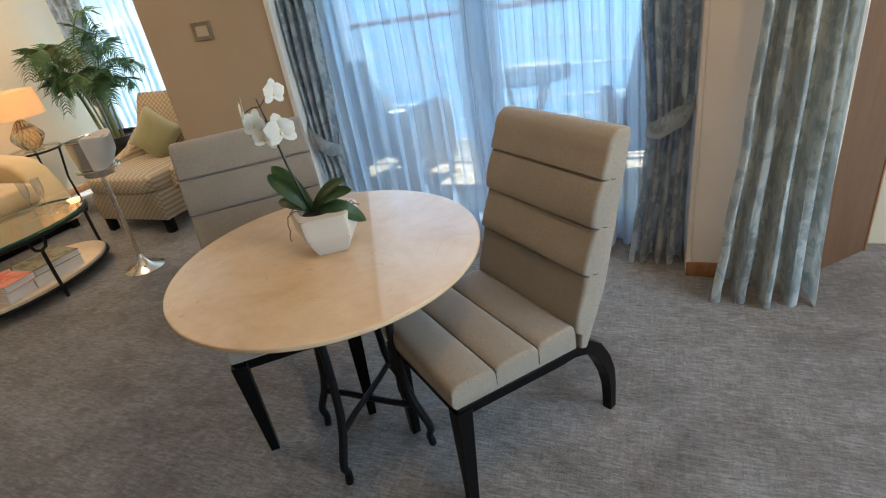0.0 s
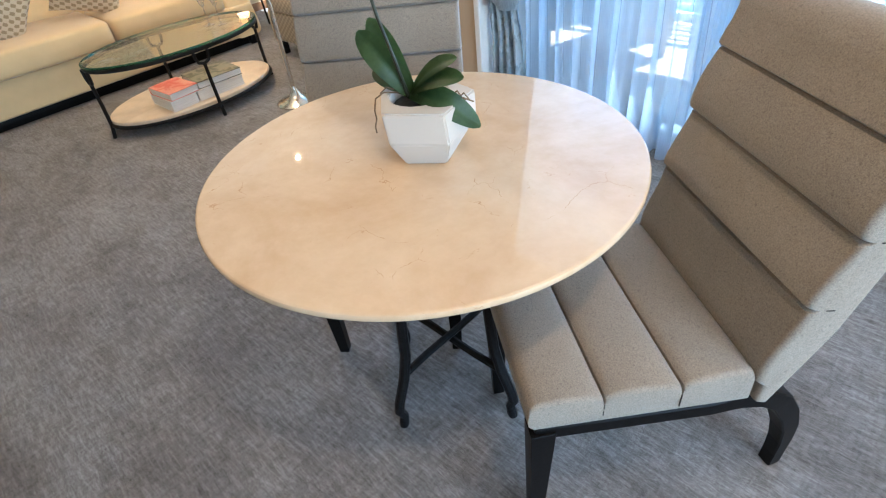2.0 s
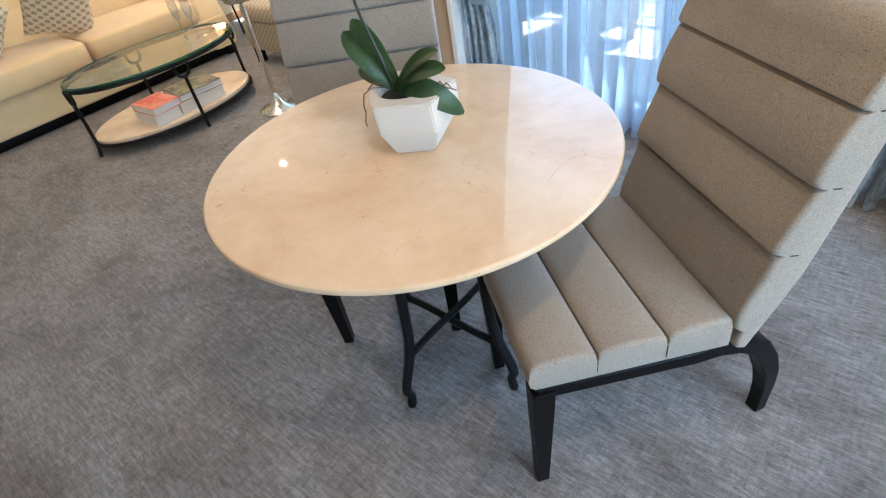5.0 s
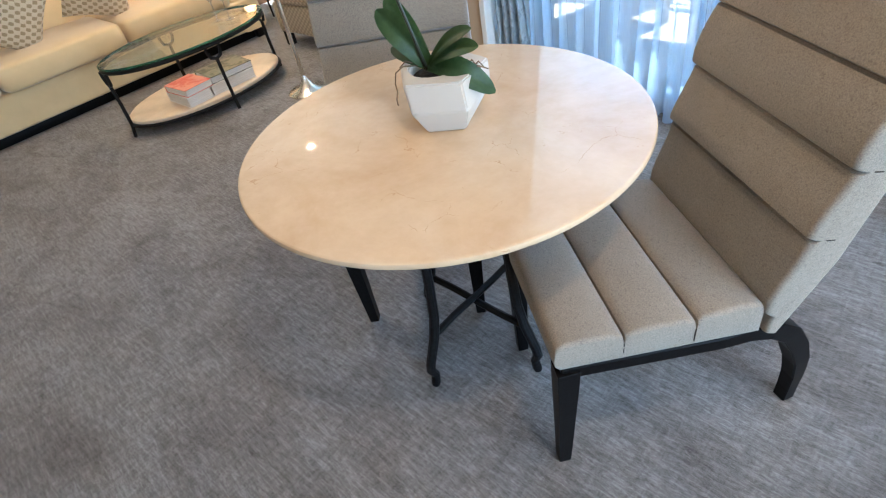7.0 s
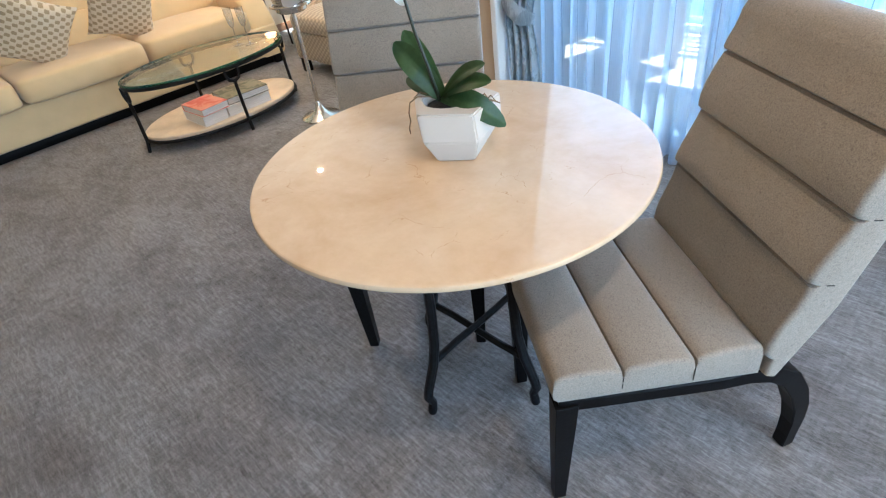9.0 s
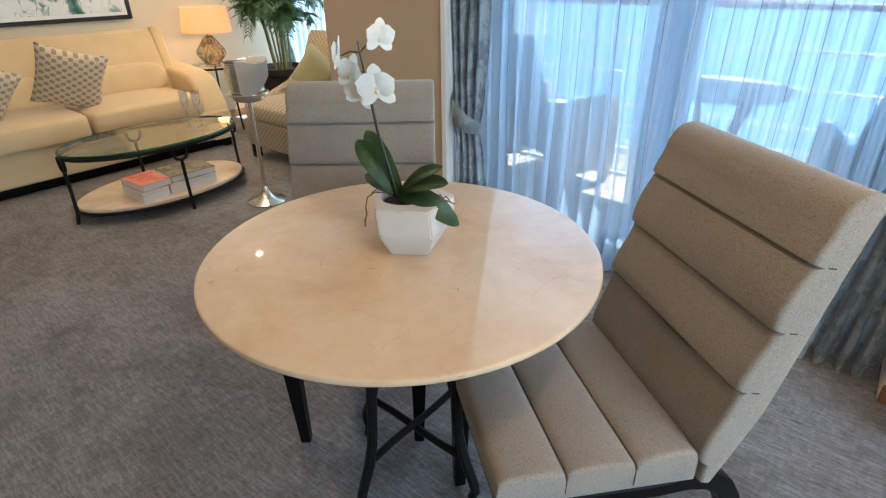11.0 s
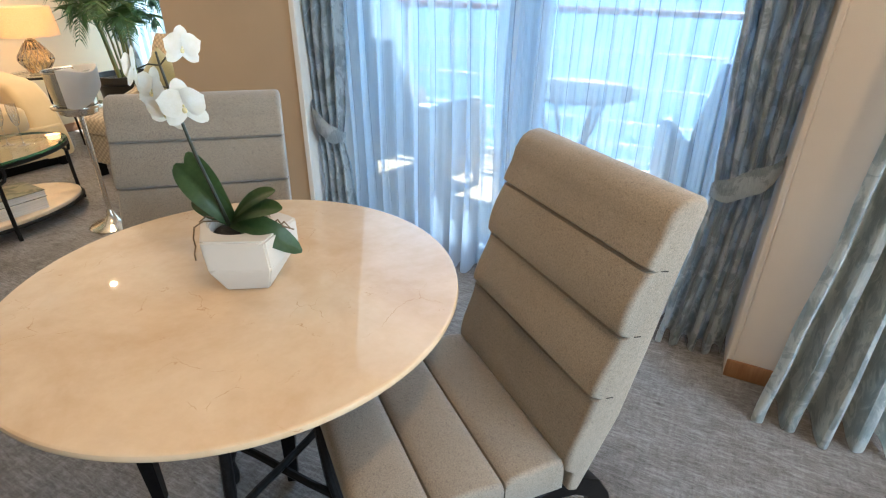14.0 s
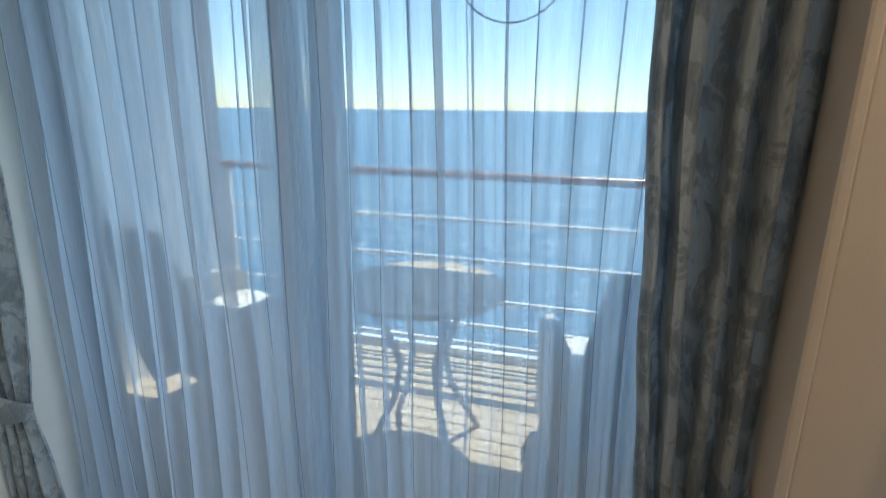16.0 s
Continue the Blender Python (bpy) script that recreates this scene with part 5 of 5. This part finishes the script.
# ---- palm ----
palm = thing("palm", "tall potted areca palm in a dark planter by the bay window", "palm", pose(-4.18, 3.5, 0))
part("planter", lathe(bmesh.new(), [(0.0, 0.0), (0.155, 0.0), (0.17, 0.02), (0.215, 0.48), (0.235, 0.5), (0.235, 0.55), (0.215, 0.55), (0.205, 0.5), (0.0, 0.49)], 40), POT_DARK, palm, "dark bronze round planter")
part("soil", lathe(bmesh.new(), [(0.0, 0.52), (0.1, 0.517), (0.206, 0.51), (0.0, 0.5)], 24), SOIL, palm)
pr = random.Random(12)
for k in range(9):
    a = 2 * math.pi * k / 9 + pr.uniform(-0.3, 0.3)
    r0 = pr.uniform(0.02, 0.08)
    h = pr.uniform(0.85, 1.35)
    p0 = Vector((r0 * math.cos(a), r0 * math.sin(a), 0.5))
    p1 = p0 + Vector((0.07 * math.cos(a) - 0.08, 0.06 * math.sin(a), h - 0.5))
    cn = bmesh.new()
    tube(cn, [p0, p0.lerp(p1, 0.5) + Vector((0.01, 0, 0)), p1], [0.010, 0.008, 0.006], 8)
    part("cane", cn, CANE, palm)
    for q in range(3):
        b2 = a + pr.uniform(-1.3, 1.3)
        reach = pr.uniform(0.26, 0.5)
        lift = pr.uniform(0.25, 0.6)
        if math.sin(b2) < -0.1:
            reach *= 0.5
        start = p0.lerp(p1, pr.uniform(0.3, 1.0))
        d = Vector((math.cos(b2), math.sin(b2), 0))
        spine = []
        for i in range(11):
            s = i / 10
            q3 = start + d * reach * s + Vector((0, 0, lift * (1.7 * s - 1.55 * s * s)))
            q3.x = max(q3.x, -0.76)
            q3.y = min(q3.y, 0.26)
            spine.append(q3)
        fr = bmesh.new()
        tube(fr, spine, [0.0055 - 0.0004 * i for i in range(11)], 6)
        for i in range(22):
            s = 0.2 + 0.8 * i / 21
            j = min(9, int(s * 10))
            at = spine[j].lerp(spine[j + 1], s * 10 - j)
            along = (spine[j + 1] - spine[j]).normalized()
            if along.length < 0.5:
                along = d
            for sd in (-1, 1):
                side = along.cross(Vector((0, 0, 1)))
                side = side.normalized() * sd if side.length > 1e-3 else Vector((sd, 0, 0))
                ln = (0.20 + 0.08 * math.sin(math.pi * s)) * (1.05 - 0.55 * s) * pr.uniform(0.85, 1.1)
                tip = at + (side * 0.72 + along * 0.6 + Vector((0, 0, -0.28))).normalized() * ln
                tip.x, tip.y = max(tip.x, -0.79), min(tip.y, 0.29)
                mid = at.lerp(tip, 0.5) + Vector((0, 0, 0.02))
                wd = along * 0.0085
                v = [fr.verts.new(c) for c in (at - wd * 0.4, at + wd * 0.4, mid + wd, tip, mid - wd)]
                vm = fr.verts.new(mid + Vector((0, 0, -0.004)))
                fr.faces.new((v[0], v[1], v[2], vm)), fr.faces.new((v[0], vm, v[4])), fr.faces.new((vm, v[2], v[3])), fr.faces.new((v[4], vm, v[3]))
        part("frond", fr, PALM, palm, smooth=0)

# ---- balcony furniture ----
ot = thing("balcony_table", "round slatted teak balcony table", "table", pose(-0.60, 3.63, 0.04))
part("tabletop", lathe(bmesh.new(), [(0.0, 0.69), (0.325, 0.69), (0.33, 0.694), (0.33, 0.706), (0.325, 0.71), (0.0, 0.71)], 48), TEAK, ot)
for k in range(4):
    a = radians(45 + 90 * k)
    lg = bmesh.new()
    tube(lg, [(0.22 * math.cos(a), 0.22 * math.sin(a), 0.692), (0.10 * math.cos(a), 0.10 * math.sin(a), 0.4), (0.13 * math.cos(a), 0.13 * math.sin(a), 0.25), (0.27 * math.cos(a), 0.27 * math.sin(a), 0.0)], 0.014, 8)
    part("leg", lg, WICKER, ot)


def balcony_chair(m, label):
    ch = thing("balcony_chair", label, "chair", m, "balcony chairs")
    # local: faces +x
    part("seat", boxed((-0.26, -0.26, 0.30), (0.27, 0.26, 0.38), 0.02, 3), WICKER, ch)
    part("seat_pad", puff(bmesh.new(), (0.01, 0, 0.415), (0.5, 0.48, 0.075), 0.35, 0.25, 32, 12), PADDING, ch, "pale seat pad")
    bo = [(0.25, 0.30), (0.31, 0.62), (0.40, 0.92), (0.425, 0.935), (0.45, 0.915), (0.37, 0.60), (0.31, 0.28)]
    b = bmesh.new()
    prism(b, bo, -0.28, 0.28, 0.02, 3, lambda y, z: 1 - 0.12 * smoothstep(0.6, 0.95, z))
    bmesh.ops.rotate(b, verts=b.verts, cent=(0, 0, 0), matrix=Matrix.Rotation(radians(90), 3, "Z"))
    part("backrest", b, WICKER, ch)
    for s in (-1, 1):
        ao = [(-0.27, 0.10), (-0.29, 0.42), (-0.27, 0.52), (-0.2, 0.57), (-0.05, 0.57), (0.2, 0.56), (0.36, 0.60), (0.32, 0.3), (0.26, 0.10)]
        b = bmesh.new()
        prism(b, ao, -0.024, 0.024, 0.014, 3)
        bmesh.ops.rotate(b, verts=b.verts, cent=(0, 0, 0), matrix=Matrix.Rotation(radians(90), 3, "Z"))
        bmesh.ops.translate(b, verts=b.verts, vec=(0, s * 0.285, 0))
        part("side_panel", b, WICKER, ch)
    for x in (-0.24, 0.24):
        for y in (-0.27, 0.27):
            part("leg", boxed((x - 0.018, y - 0.018, 0.0), (x + 0.018, y + 0.018, 0.31), 0.003), WICKER, ch)
    return ch


balcony_chair(pose(-1.58, 3.72, 0.04, 0, 0, 72), "high-backed wicker balcony chair with a pale pad, facing the table")
balcony_chair(pose(0.2, 3.72, 0.04, 0, 0, 106), "high-backed wicker balcony chair across the table")

# teak planks of the balcony
plank = finish("plank", boxed((-2.42, -0.038, 0.0), (2.42, 0.038, 0.012), 0.002, 1), TEAK)
y = 3.11
while y < 4.44:
    ob = new("plank", plank)
    ob.parent = deck
    ob.location = (0.175, y + 0.001, 0.028)
    y += 0.082
